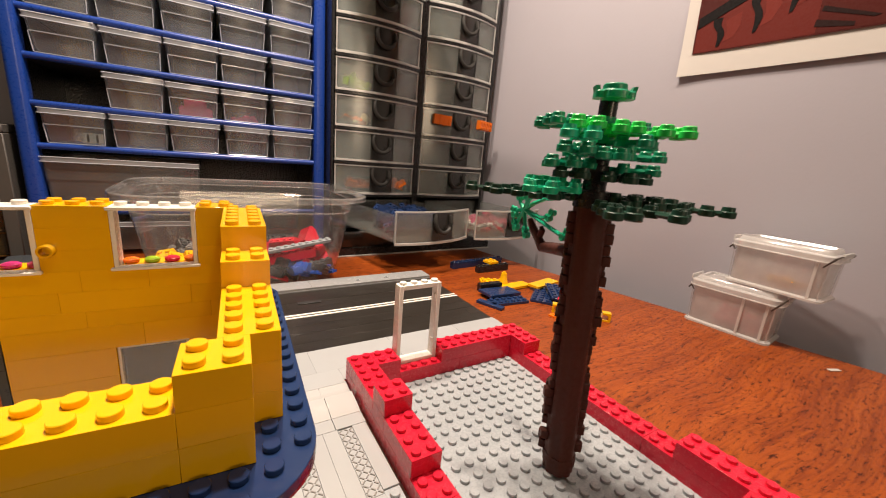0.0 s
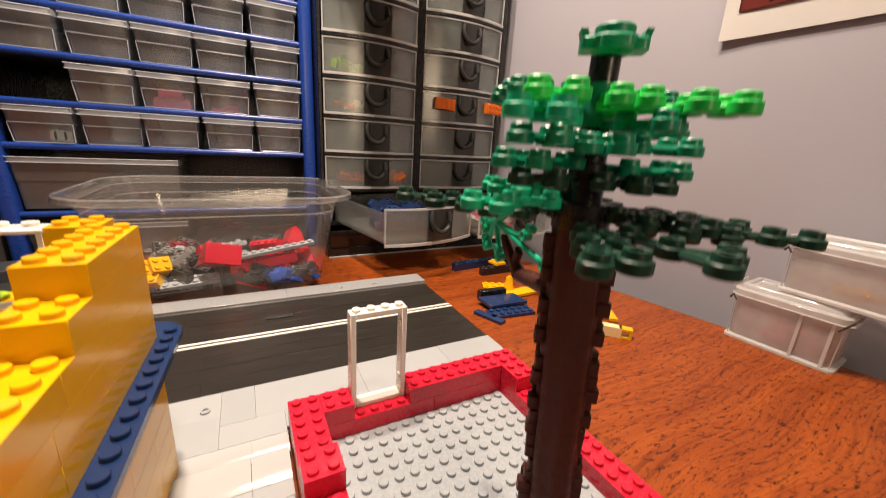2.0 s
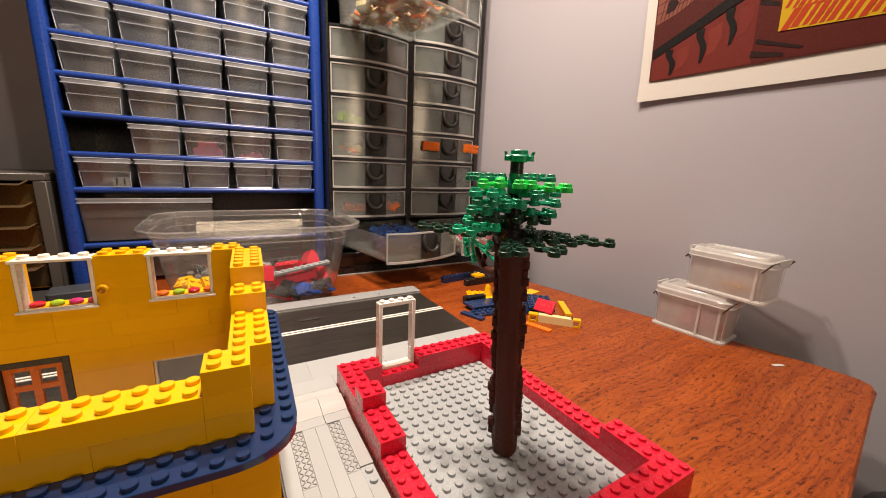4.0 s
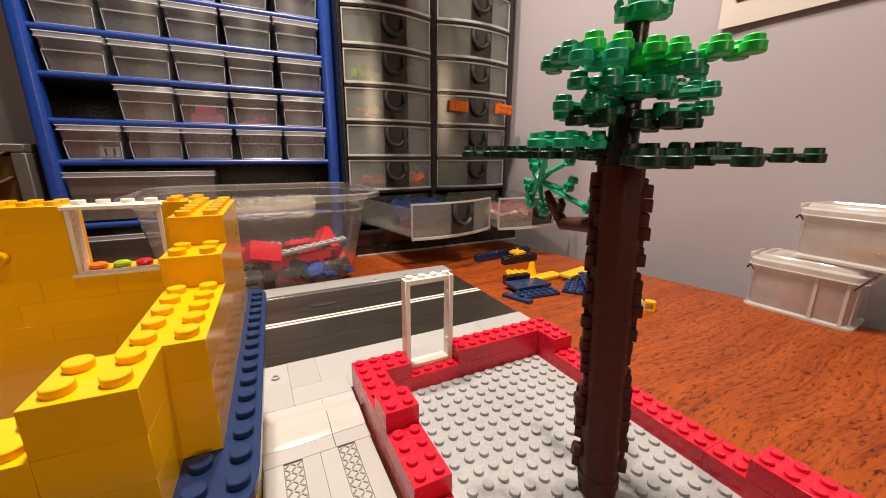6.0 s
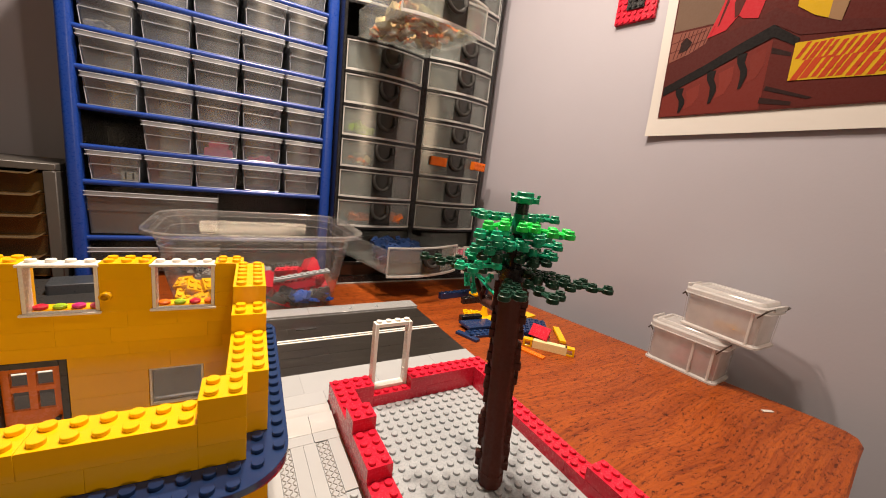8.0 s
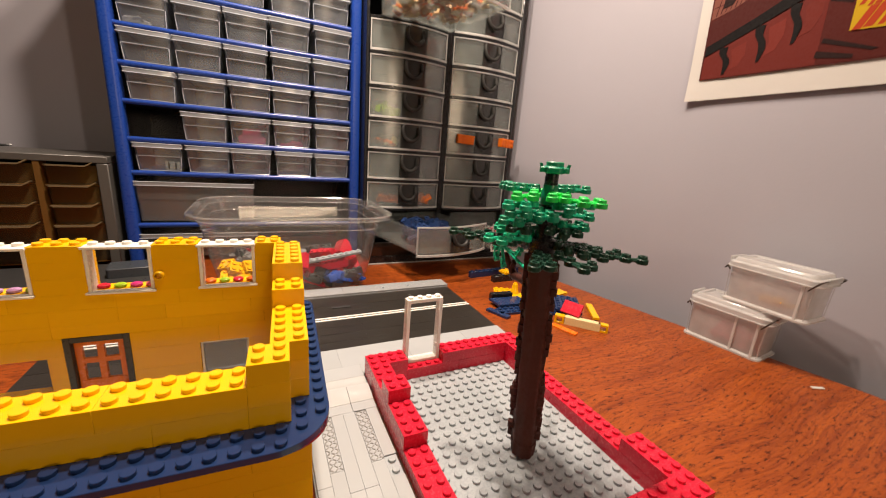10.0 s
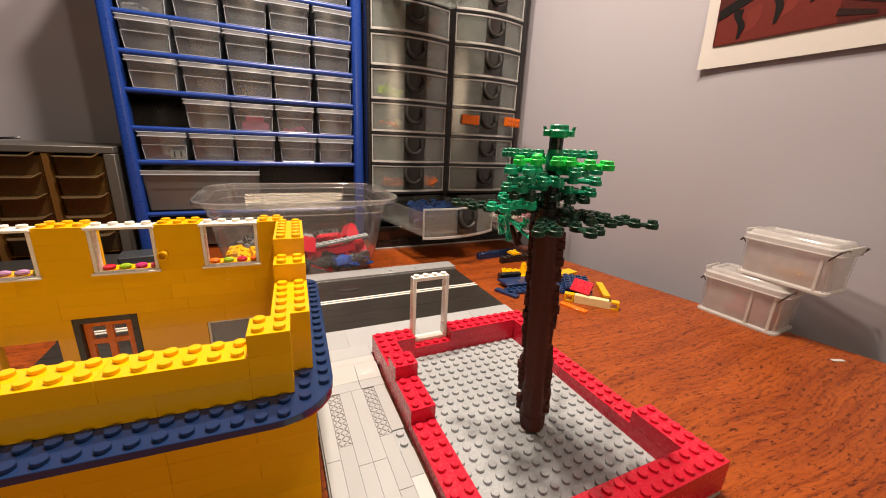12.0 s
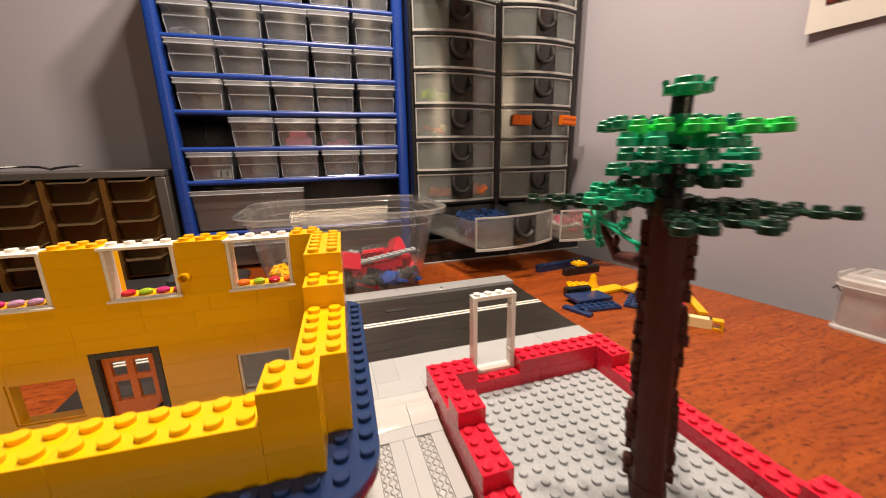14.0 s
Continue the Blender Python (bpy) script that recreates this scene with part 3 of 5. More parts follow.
TY = 0.352
ZS = [0.040 + 0.0487 * k for k in range(13)]
for name, x0, skip in (("drawer_tower", 0.0875, (0, 7)), ("drawer_tower", 0.2285, (0,))):
    tw = thing(name, "tall black drawer tower with frosted bowed drawers", "drawer tower", None, "drawer towers")
    for xs in (x0 - 0.0065, x0 + DW + 0.0015):
        part("side_panel", Shape().box(xs, TY - 0.001, 0.012, xs + 0.005, TY + 0.157, 0.69, 0.001), BLACK, tw)
    part("back_panel", Shape().box(x0 - 0.001, TY + 0.152, 0.012, x0 + DW + 0.001, TY + 0.157, 0.69), BLACK, tw)
    for k, z in enumerate(ZS):
        sh = Shape()
        pts = bow(x0 - 0.0012, x0 + DW + 0.0012, TY - 0.001, 0.0125)
        sh.prism([(x0 - 0.0012, TY + 0.15)] + pts + [(x0 + DW + 0.0012, TY + 0.15)], z - 0.0062, z - 0.003)
        part("divider", sh, BLACK, tw)
        if k not in skip:
            drawer(tw, Matrix.Translation((x0, TY, z)))
    base = Shape().box(x0 - 0.006, 0.3135, TOP, x0 + DW + 0.006, TY + 0.15, 0.010, 0.0015)
    part("base", base, BLACK, tw)
    part("low_front", Shape().box(x0 - 0.004, 0.3125, 0.0105, x0 + DW + 0.004, 0.3150, 0.0335, 0.0008), SMOKE, tw, "smoky see-through low front")
    part("foot_strip", Shape().box(x0 - 0.0055, 0.3112, TOP, x0 + DW + 0.0055, 0.3134, TOP + 0.0022, 0.0004), LIPCLEAR, tw, "pale clear foot strip")
    if name and x0 < 0.1:
        drawer(tw, pose(x0 + 0.0345, TY - 0.15, 0.041, 0, 0, 11))
        TILTED = pose(0.108, 0.193, 0.3745, 0.6, 0, 5)
        drawer(tw, TILTED)
    else:
        drawer(tw, pose(0.2525, 0.212, 0.041, 0, 0, 3))

heap("toy_bricks", "navy toy bricks filling a pulled-out drawer", "toy bricks", 0.14, 0.235, 0.205, 0.32, 0.044, 110, (NAVY,), 11, 0.020)
heap("toy_bricks", "pink toy bricks in a half-open drawer", "toy bricks", 0.272, 0.222, 0.330, 0.300, 0.044, 46, (PINK, PINK, WHITE, RED), 12, 0.010)
heap("toy_bricks", "orange toy parts in a closed drawer", "toy bricks", 0.107, 0.357, 0.2, 0.366, ZS[1] + 0.003, 26, (ORANGE,), 13, 0.006)
heap("toy_bricks", "lime toy parts in a closed drawer", "toy bricks", 0.107, 0.360, 0.128, 0.367, ZS[4] + 0.003, 12, (LIME,), 14, 0.006)
heap("toy_bricks", "dull orange toy parts in a closed drawer", "toy bricks", 0.107, 0.360, 0.13, 0.367, ZS[3] + 0.003, 10, (ORANGE, CREAM), 15, 0.004)
heap("toy_bricks", "tan and orange toy parts in a pulled-out drawer", "toy bricks", 0.016, 0.012, DW - 0.018, DD - 0.018, 0.003, 110, (CREAM, TAN, TAN, CREAM, ORANGE), 16, 0.005, 0.010, TILTED)

# orange bricks stuck to a drawer front
for x, z, r in ((0.242, 0.2035, -9), (0.328, 0.2035, 10)):
    o = part("toy_brick", brick_mesh(4, 2, B, ORANGE), ORANGE, None, "", pose(x, TY - (0.0088 if r < 0 else 0.0125), z, 90, 0, r) @ pose(0, 0, 0, 0, 0, -3) @ Matrix.Scale(0.95, 4))
    tagged(o, "orange studded brick fixed to a drawer front", "toy brick", "orange bricks on the drawer")

# ---- amber organiser ----
org = thing("parts_organiser", "dark grey organiser with amber see-through drawers", "organiser")
OX0, OX1, OZ1, OY = -0.585, -0.253, 0.147, 0.372
part("case", Shape().box(OX0, OY, OZ1 - 0.009, OX1, OY + 0.13, OZ1, 0.001), CASE, org)
part("case_side", Shape().box(OX1 - 0.012, OY, TOP, OX1, OY + 0.13, OZ1 - 0.0092, 0.001), CASE, org)
part("case_side", Shape().box(OX0, OY, TOP, OX0 + 0.012, OY + 0.13, OZ1 - 0.0092, 0.001), CASE, org)
part("case_back", Shape().box(OX0 + 0.0122, OY + 0.125, TOP, OX1 - 0.0122, OY + 0.13, OZ1 - 0.0092), CASE, org)
cols, rows_ = 5, 5
cw, rh = (OX1 - OX0 - 0.020) / cols, 0.0262
for i in range(cols):
    if i:
        part("divider", Shape().box(OX0 + 0.012 + i * cw - 0.003, OY + 0.001, TOP, OX0 + 0.012 + i * cw + 0.003, OY + 0.02, OZ1 - 0.0095), AMBERBAR, org)
    for j in range(rows_):
        xa, zt = OX0 + 0.012 + i * cw + 0.0045, OZ1 - 0.0130 - j * rh
        xb, za = xa + cw - 0.009, zt - rh + 0.0016
        s = Shape()
        s.loops([[(x, y, z) for x, y in rounded(xa + k, OY + 0.006 + k, xb - k, OY + 0.11 - k, 0.003, 2)] for k, z in ((0.001, za), (0, zt), (0.0014, zt), (0.002, za + 0.0012))], True, True)
        dr = part("drawer", s, AMBER, org)
        pl = Shape()
        pl.loops([[(x, y, z), (x, OY + 0.0058, z), (x, OY + 0.0058, z + 0.0016), (x, y, z + 0.0016)] for x, y, z in ((xa + 0.002, OY - 0.001, zt - 0.001), (xa + 0.006, OY - 0.005, zt - 0.001), (xb - 0.010, OY - 0.005, zt - 0.001), (xb - 0.003, OY - 0.002, zt + 0.004))], True, True)
        part("pull", pl, PULL, dr, "pale moulded pull")
        part("ledge", Shape().box(xa - 0.0012, OY + 0.0066, za - 0.0014, xb + 0.0012, OY + 0.020, za - 0.0002), AMBERBAR, org)
cab = Shape().tube([(-0.56 + 0.012 * i, 0.42 + 0.02 * math.sin(i * 0.7), OZ1 + 0.003 + 0.004 * abs(math.sin(i * 0.45))) for i in range(18)], 0.0016, 6)
tagged(part("cable", cab, BLACK), "thin black cable lying on the organiser", "cable")


# ---- clear bin ----
binn = thing("clear_bin", "large clear plastic bin holding loose toy bricks", "plastic bin")
s = Shape()
prof = [(0.028, TOP + 0.0006), (0.020, TOP + 0.004), (0.010, 0.045), (0.004, 0.082), (0.000, 0.090)]
rings = [[(x, y, z) for x, y in rounded(-0.142 + k, 0.198 + k * 0.6, 0.078 - k, 0.372 - k * 0.6, 0.035, 6)] for k, z in prof]
s.loops(rings, True, False)
part("body", s, CLEAR, binn)
rim = Shape()
o, i = rounded(-0.151, 0.191, 0.091, 0.378, 0.042, 6), rounded(-0.142, 0.198, 0.078, 0.372, 0.035, 6)
rim.loops([[(x, y, z) for x, y in q] for q, z in ((i, 0.090), (inset(i, -0.002), 0.0965), (o, 0.0975), (inset(o, -0.0015), 0.0925))])
part("rim", rim, CLEARRIM, binn, "flared clear rim")
for q, z, r in ((o, 0.0972, 0.0010), (i, 0.0905, 0.0007), (inset(i, 0.005), 0.0795, 0.0007)):
    ring = [(x, y, z) for x, y in q]
    part("rim_edge", Shape().tube(ring + ring[:1], r, 6), RIMEDGE, binn)
heap("toy_bricks", "mixed dark grey and red toy parts in the clear bin", "toy bricks", -0.105, 0.226, 0.036, 0.335, TOP + 0.002, 190,
     (DARK, DARK, DARK, GREY, BLACK, BLACK, DKRED, DARK, TREAD, RED), 21, 0.020, 0.011)
heap("toy_bricks", "blue toy parts against the clear bin's side", "toy bricks", 0.012, 0.220, 0.046, 0.231, TOP + 0.004, 16, (BLUE, BLUE, DARK), 24, 0.008, 0.011)


def slope_brick(nx, ny, h, mt):
    """A roof brick: studs along the high side, a slanted face down to a low lip."""
    q = Shape()
    y0, y1, yt = 0.00003, ny * U - 0.00003, (ny - 1) * U
    prof_ = [(y0, 0), (y1, 0), (y1, h), (yt, h), (y0, 0.0018)]
    q.loops([[(x, y, z) for y, z in prof_] for x in (0.00003, nx * U - 0.00003)], True, True)
    for i in range(nx):
        q.stud((i + 0.5) * U, (ny - 0.5) * U, h)
    return q.mesh("slope", mt)


REDSLOPE = slope_brick(4, 3, 2 * B, RED)
for place, label in (((-0.030, 0.238, 0.018, 24, -16, 198), "large red toy roof slope among the bin's parts"), ((-0.052, 0.262, 0.020, -20, 12, 30), "large red toy roof slope among the bin's parts"),
                     ((0.052, 0.240, 0.015, 10, 38, 62), "red toy roof slope leaning on the bin's end"), ((0.048, 0.262, 0.026, 28, 20, 100), "red toy roof slope leaning on the bin's end"),
                     ((0.030, 0.290, 0.028, -24, 10, 150), "red toy roof slope on the heap's top")):
    tagged(part("toy_slope", REDSLOPE, None, None, "", pose(*place)), label, "toy slope")
pile = thing("toy_bricks", "yellow toy bricks heaped in the clear bin", "toy bricks", pose(-0.099, 0.232, 0.012, 0, 0, -8))
for place, nx, ny in (((-0.012, 0.002, 0.000, 30, 12, 8), 3, 2), ((0.006, 0.000, 0.002, 38, -10, -12), 2, 2), ((-0.004, 0.006, 0.009, 34, 20, 18), 3, 2), ((0.008, 0.006, 0.012, 42, 6, 34), 2, 2), ((-0.014, 0.010, 0.012, 28, -14, -20), 2, 2)):
    part("brick", brick_mesh(nx, ny, B, YELLOW), YELLOW, pile, "", pose(*place) @ Matrix.Translation((-nx * U / 2, -ny * U / 2, 0)))
o = part("toy_brick", brick_mesh(8, 1, B, RED), RED, None, "", pose(-0.030, 0.2235, 0.0165, 0, -6, 5))
tagged(o, "long red toy brick under a grey plate", "toy brick")
for x, y, z, r, mt, words in ((-0.088, 0.2175, 0.008, 3, GREY, "light grey"), (-0.094, 0.2165, 0.0025, -2, DARK, "dark grey")):
    tagged(part("toy_plate", brick_mesh(6, 2, P, mt), mt, None, "", pose(x, y, z, 12, -3, r)), words + " toy plate against the bin's side", "toy plate")
o = part("toy_plate", brick_mesh(12, 1, P, GREY), GREY, None, "", pose(-0.043, 0.2205, 0.0285, 6, -7, 6))
tagged(o, "long grey toy plate lying across the bricks", "toy plate")


# ---- two small boxes by the wall ----
def clip_box(name, L, W, H, m, label, fill):
    """A hazy box with a proud lid, a flanged foot and wire bails at its ends; L runs along y."""
    t = thing(name, label, "storage box", m, "small boxes by the wall")
    s = Shape()
    rings = [[(x, y, z) for x, y in rounded(k, k, W - k, L - k, 0.006, 4)] for k, z in ((0.0030, 0), (0.0022, 0.004), (0.0012, H * 0.78), (0.0022, H * 0.78), (0.0032, 0.0015))]
    s.loops(rings, True, True)
    part("body", s, BOXBODY, t)
    for yy in fill:
        part("rib", Shape().box(-0.0002, L * yy - 0.0011, 0.002, 0.0026, L * yy + 0.0011, H * 0.76), LIPCLEAR, t)
    for cx_, cy_ in ((0.0016, 0.0016), (0.0016, L - 0.0016), (W - 0.0016, 0.0016)):
        part("corner_edge", Shape().tube([(cx_ + (0.001 if cx_ < W / 2 else -0.001), cy_ + (0.001 if cy_ < L / 2 else -0.001), 0.003), (cx_, cy_, H * 0.77)], 0.0004, 6), BOXBODY, t)
    foot = Shape()
    fo, fi = rounded(-0.0006, -0.0006, W + 0.0006, L + 0.0006, 0.006, 4), rounded(0.0030, 0.0030, W - 0.0030, L - 0.0030, 0.005, 4)
    foot.loops([[(x, y, z) for x, y in q] for q, z in ((fi, 0.0002), (fo, 0.0002), (fo, 0.0022), (fi, 0.0040))])
    part("foot_rim", foot, LIPCLEAR, t)
    lid = Shape()
    o = rounded(-0.0020, -0.0024, W + 0.0020, L + 0.0024, 0.010, 6)
    lid.loops([[(x, y, z) for x, y in q] for q, z in ((o, H * 0.79), (o, H * 0.89), (inset(o, 0.0010), H * 0.91), (inset(o, 0.0040), H * 0.92), (inset(o, 0.0052), H * 0.98), (inset(o, 0.0064), H), (inset(o, 0.0095), H), (inset(o, 0.0105), H * 0.965))], False, True)
    part("lid", lid, MILKY, t, "milky lid with raised rim")
    ring = [(x, y, H * 0.79) for x, y in inset(o, -0.0003)]
    part("lid_bead", Shape().tube(ring + ring[:1], 0.0007, 6), LIPCLEAR, t)
    # a wire bail swung up past each end
    for y, d, far, up in ((0.0, 1, 0.0036, 0.92), (L, -1, 0.0012, 0.76)):
        arm = [(-0.0026, y + d * 0.0042, H * 0.70), (-0.0031, y + d * 0.0010, H * 0.79), (-0.0028, y - d * far * 0.7, H * (up - 0.03)), (0.0030, y - d * far, H * up)]
        end = [(W - q[0], q[1], q[2]) for q in reversed(arm)]
        part("clip", Shape().tube(arm + end, [0.0007, 0.0009, 0.0010, 0.0007, 0.0007, 0.0010, 0.0009, 0.0007], 6), STEEL, t, "dark wire clip")
        part("latch", Shape().box(W * 0.2, min(y - d * 0.0046, y - d * 0.0025), H * 0.86, W * 0.8, max(y - d * 0.0046, y - d * 0.0025), H * 0.97, 0.0005), LIPCLEAR, t)
    return t


clip_box("storage_box", 0.076, 0.046, 0.053, pose(0.3910, -0.1005, TOP, 0, 0, 5), "hazy clip-lid box with red contents on the table", (0.10, 0.36))
clip_box("storage_box", 0.076, 0.046, 0.049, pose(0.392, -0.1255, 0.0503, 0, 0, -1), "hazy clip-lid box resting on another box", (0.12,))
heap("toy_bricks", "dull red parts inside a hazy box", "toy bricks", 0.399, -0.082, 0.410, -0.052, TOP + 0.004, 70, (RED, RED, PINK), 31, 0.014, 0.006)
heap("toy_bricks", "dull red parts in a corner of a hazy box", "toy bricks", 0.408, -0.088, 0.422, -0.084, TOP + 0.004, 14, (RED, PINK), 34, 0.006, 0.005)
heap("toy_bricks", "a few yellow parts inside a hazy box", "toy bricks", 0.402, -0.105, 0.420, -0.082, 0.0555, 7, (CREAM, YELLOW, YELLOW), 32, 0.003, 0.008)

# ---- poster and mosaic on the east wall ----
ON_WALL = EAST @ Matrix(((0, 0, -1, -0.0035), (-1, 0, 0, 0), (0, 1, 0, 0.279), (0, 0, 0, 1)))
poster = thing("poster", "comic-style poster in dark reds with white border", "poster")


def printed(name, poly, depth, material, label=""):
    """A flat piece of the print; poly counter-clockwise, in metres to the right and up from the poster's corner."""
    return part(name, Shape().prism(poly, depth, depth + 0.0002, ON_WALL), material, poster, label)


def ink(name, col):
    return plastic(name, tuple(0.8 * c for c in col), 0.6, 0.15, 0.0, 0.15)


INKS = {k: ink("ink_" + k, c) for k, c in (("maroon", (0.075, 0.0125, 0.010)), ("brick", (0.150, 0.021, 0.015)), ("black", (0.006, 0.004, 0.004)), ("scarlet", (0.45, 0.02, 0.03)), ("sand", (0.28, 0.17, 0.09)), ("yellow", (0.60, 0.38, 0.01)), ("rust", (0.085, 0.0125, 0.009)), ("ember", (0.175, 0.026, 0.018)), ("orange", (0.42, 0.050, 0.012)), ("soot", (0.02, 0.007, 0.006)), ("taupe", (0.15, 0.095, 0.065)), ("panel", (0.20, 0.070, 0.050)))}
PW, PH, TURN = 0.42, 0.60, radians(2.1)


def tilted(points):
    """Places on the sheet, which hangs a little askew, taken to the wall."""
    return [(0.0055 + u * math.cos(TURN) - v * math.sin(TURN), -0.0062 + u * math.sin(TURN) + v * math.cos(TURN)) for u, v in points]


for ux in (0.06, 0.36):
    for uz in (0.06, 0.54):
        part("pad", Shape().box(ux, uz, -0.0034, ux + 0.02, uz + 0.02, 0, 0, ON_WALL), PAPER, poster)
# the sheet, its lower corner curling off the wall
cols_, rows2 = 14, 18
sheet = Shape()


def curl(u, v):
    return 0.0004 + 0.0022 * max(0.0, 1 - math.hypot(u, v * 0.8) / 0.05) ** 2 + 0.0008 * max(0.0, 1 - v / 0.03)


for side in (0, 1):
    grid = []
    for j in range(rows2 + 1):
        for i in range(cols_ + 1):
            u, v = PW * (i / cols_) ** 1.6, PH * (j / rows2) ** 1.8
            (wu, wv), = tilted([(u, v)])
            grid.append((wu, wv, curl(u, v) - 0.0003 * side))
    quads = [(j * (cols_ + 1) + i, j * (cols_ + 1) + i + 1, (j + 1) * (cols_ + 1) + i + 1, (j + 1) * (cols_ + 1) + i) for j in range(rows2) for i in range(cols_)]
    sheet.add(grid, [tuple(reversed(q)) for q in quads] if side else quads, ON_WALL)
part("sheet", sheet, PAPER, poster)
BX, BY = 0.0128, 0.0240


def edge_u(v):
    """The picture's slanting edge at a height on the wall."""
    return 0.0186 - 0.0367 * (v - 0.0182) + 0.0004


printed("picture", tilted([(BX, BY), (PW - BX, BY), (PW - BX, PH - BY), (BX, PH - BY)]), 0.0022, INKS["rust"])
printed("brick_wall", [(0.0192, 0.0192), (0.125, 0.0235), (0.122, 0.098), (0.0184, 0.046)], 0.0024, INKS["brick"])
printed("side_wall", [(0.1252, 0.0235), (0.24, 0.0278), (0.24, 0.062), (0.145, 0.092), (0.1222, 0.098)], 0.0024, INKS["rust"])
printed("street", [(edge_u(0.125), 0.125), (0.0615, 0.127), (0.068, 0.155), (0.064, 0.20), (edge_u(0.20), 0.20)], 0.0024, INKS["taupe"])
printed("brick_panel", [(edge_u(0.087), 0.087), (0.0535, 0.101), (0.0612, 0.1245), (edge_u(0.1225), 0.1225)], 0.0026, INKS["panel"])
for k in range(9):
    f = k / 8
    printed("panel_line", [(0.0205 + 0.036 * f, 0.0905 + 0.0125 * f), (0.0213 + 0.036 * f, 0.0905 + 0.0125 * f), (0.0258 + 0.036 * f, 0.1222 + 0.0012 * f), (0.0250 + 0.036 * f, 0.1222 + 0.0012 * f)], 0.0028, INKS["maroon"])
for k in range(2):
    v0 = 0.099 + 0.011 * k
    printed("panel_line", [(edge_u(v0), v0), (0.054, v0 + 0.0105), (0.054, v0 + 0.0112), (edge_u(v0), v0 + 0.0007)], 0.0028, INKS["maroon"])
printed("figure_shade", [(0.027, 0.0975), (0.036, 0.1005), (0.040, 0.109), (0.032, 0.116), (0.027, 0.110)], 0.0030, INKS["soot"])
printed("cape", [(0.0555, 0.1105), (0.074, 0.1165), (0.0835, 0.131), (0.0880, 0.1265), (0.103, 0.1235), (0.106, 0.142), (0.100, 0.20), (0.058, 0.20), (0.066, 0.150)], 0.0028, INKS["scarlet"])
printed("cape_fold", [(0.0800, 0.128), (0.0838, 0.1315), (0.0880, 0.150), (0.080, 0.165), (0.0765, 0.145)], 0.0030, INKS["maroon"])
printed("cape_fold", [(0.0640, 0.122), (0.0655, 0.123), (0.0715, 0.152), (0.0695, 0.158)], 0.0030, INKS["maroon"])
printed("parapet", [(edge_u(0.056), 0.0568), (0.066, 0.0815), (0.1195, 0.1135), (0.144, 0.0985), (0.21, 0.0925), (0.21, 0.101), (0.150, 0.112), (0.1178, 0.131), (0.104, 0.1228), (0.062, 0.1085), (edge_u(0.083), 0.083)], 0.0028, INKS["maroon"])
printed("handrail", [(edge_u(0.045), 0.0452), (0.066, 0.0702), (0.094, 0.0862), (0.1218, 0.1002), (0.144, 0.0870), (0.1450, 0.0950), (0.1195, 0.1134), (0.092, 0.0985), (0.064, 0.0815), (edge_u(0.056), 0.0565)], 0.0030, INKS["black"])
for bx, bz, hh in ((0.0335, 0.054, 0.031), (0.0655, 0.0715, 0.039), (0.0930, 0.087, 0.040)):
    printed("baluster", [(bx + 0.0070, bz - hh), (bx + 0.0098, bz - hh * 0.97), (bx + 0.0132, bz - hh * 0.62), (bx + 0.0122, bz - hh * 0.46), (bx + 0.0080, bz - hh * 0.26), (bx + 0.0085, bz), (bx - 0.001, bz), (bx + 0.0006, bz - hh * 0.25), (bx + 0.0058, bz - hh * 0.5), (bx + 0.0070, bz - hh * 0.72)], 0.0030, INKS["black"])
    printed("lit_panel", [(bx + 0.0125, bz - hh * 0.85), (bx + 0.022, bz - hh * 0.72), (bx + 0.027, bz - hh * 0.35), (bx + 0.0255, bz + 0.003), (bx + 0.012, bz - 0.004), (bx + 0.0150, bz - hh * 0.5)], 0.0026, INKS["ember"])
printed("window_shade", [(0.1235, 0.083), (0.141, 0.0775), (0.141, 0.0815), (0.1230, 0.0895)], 0.0026, INKS["soot"])
printed("shadow_block", [(0.1255, 0.0440), (0.164, 0.0320), (0.168, 0.0335), (0.1265, 0.0485)], 0.0028, INKS["soot"])
printed("shadow_block", [(0.1230, 0.0300), (0.1520, 0.0262), (0.152, 0.0300), (0.1235, 0.0365)], 0.0028, INKS["soot"])
printed("spotlight", [(0.136, 0.128), (0.152, 0.1160), (0.1735, 0.106), (0.176, 0.130), (0.168, 0.18), (0.133, 0.18)], 0.0030, INKS["yellow"])
printed("spotlight_edge", [(0.163, 0.1105), (0.1735, 0.1060), (0.176, 0.130), (0.168, 0.18), (0.163, 0.18)], 0.0032, INKS["sand"])
printed("sign", [(0.1440, 0.0520), (0.217, 0.0505), (0.32, 0.049), (0.32, 0.093), (0.2084, 0.0915), (0.1424, 0.0905)], 0.0032, INKS["yellow"])
# two rows of slanting strokes on the sign
rb = random.Random(8)
for base, tall, wide in ((0.0725, 0.0165, 0.0052), (0.0525, 0.0205, 0.0066)):
    u = 0.1455
    while u < 0.30:
        w = wide * rb.uniform(0.55, 1.0)
        lift = rb.uniform(-0.0012, 0.0012)
        printed("stroke", [(u, base + lift), (u + w, base + lift + 0.0004), (u + w + tall * 0.42, base + lift + tall), (u + tall * 0.42, base + lift + tall - 0.0004)], 0.0034, INKS["orange"])
        if rb.random() < 0.5:
            printed("stroke", [(u + w, base + lift + tall * 0.42), (u + w + wide * 0.6, base + lift + tall * 0.42), (u + w + wide * 0.7, base + lift + tall * 0.62), (u + w + wide * 0.1, base + lift + tall * 0.62)], 0.0036, INKS["orange"])
        u += w + wide * rb.uniform(0.18, 0.6)

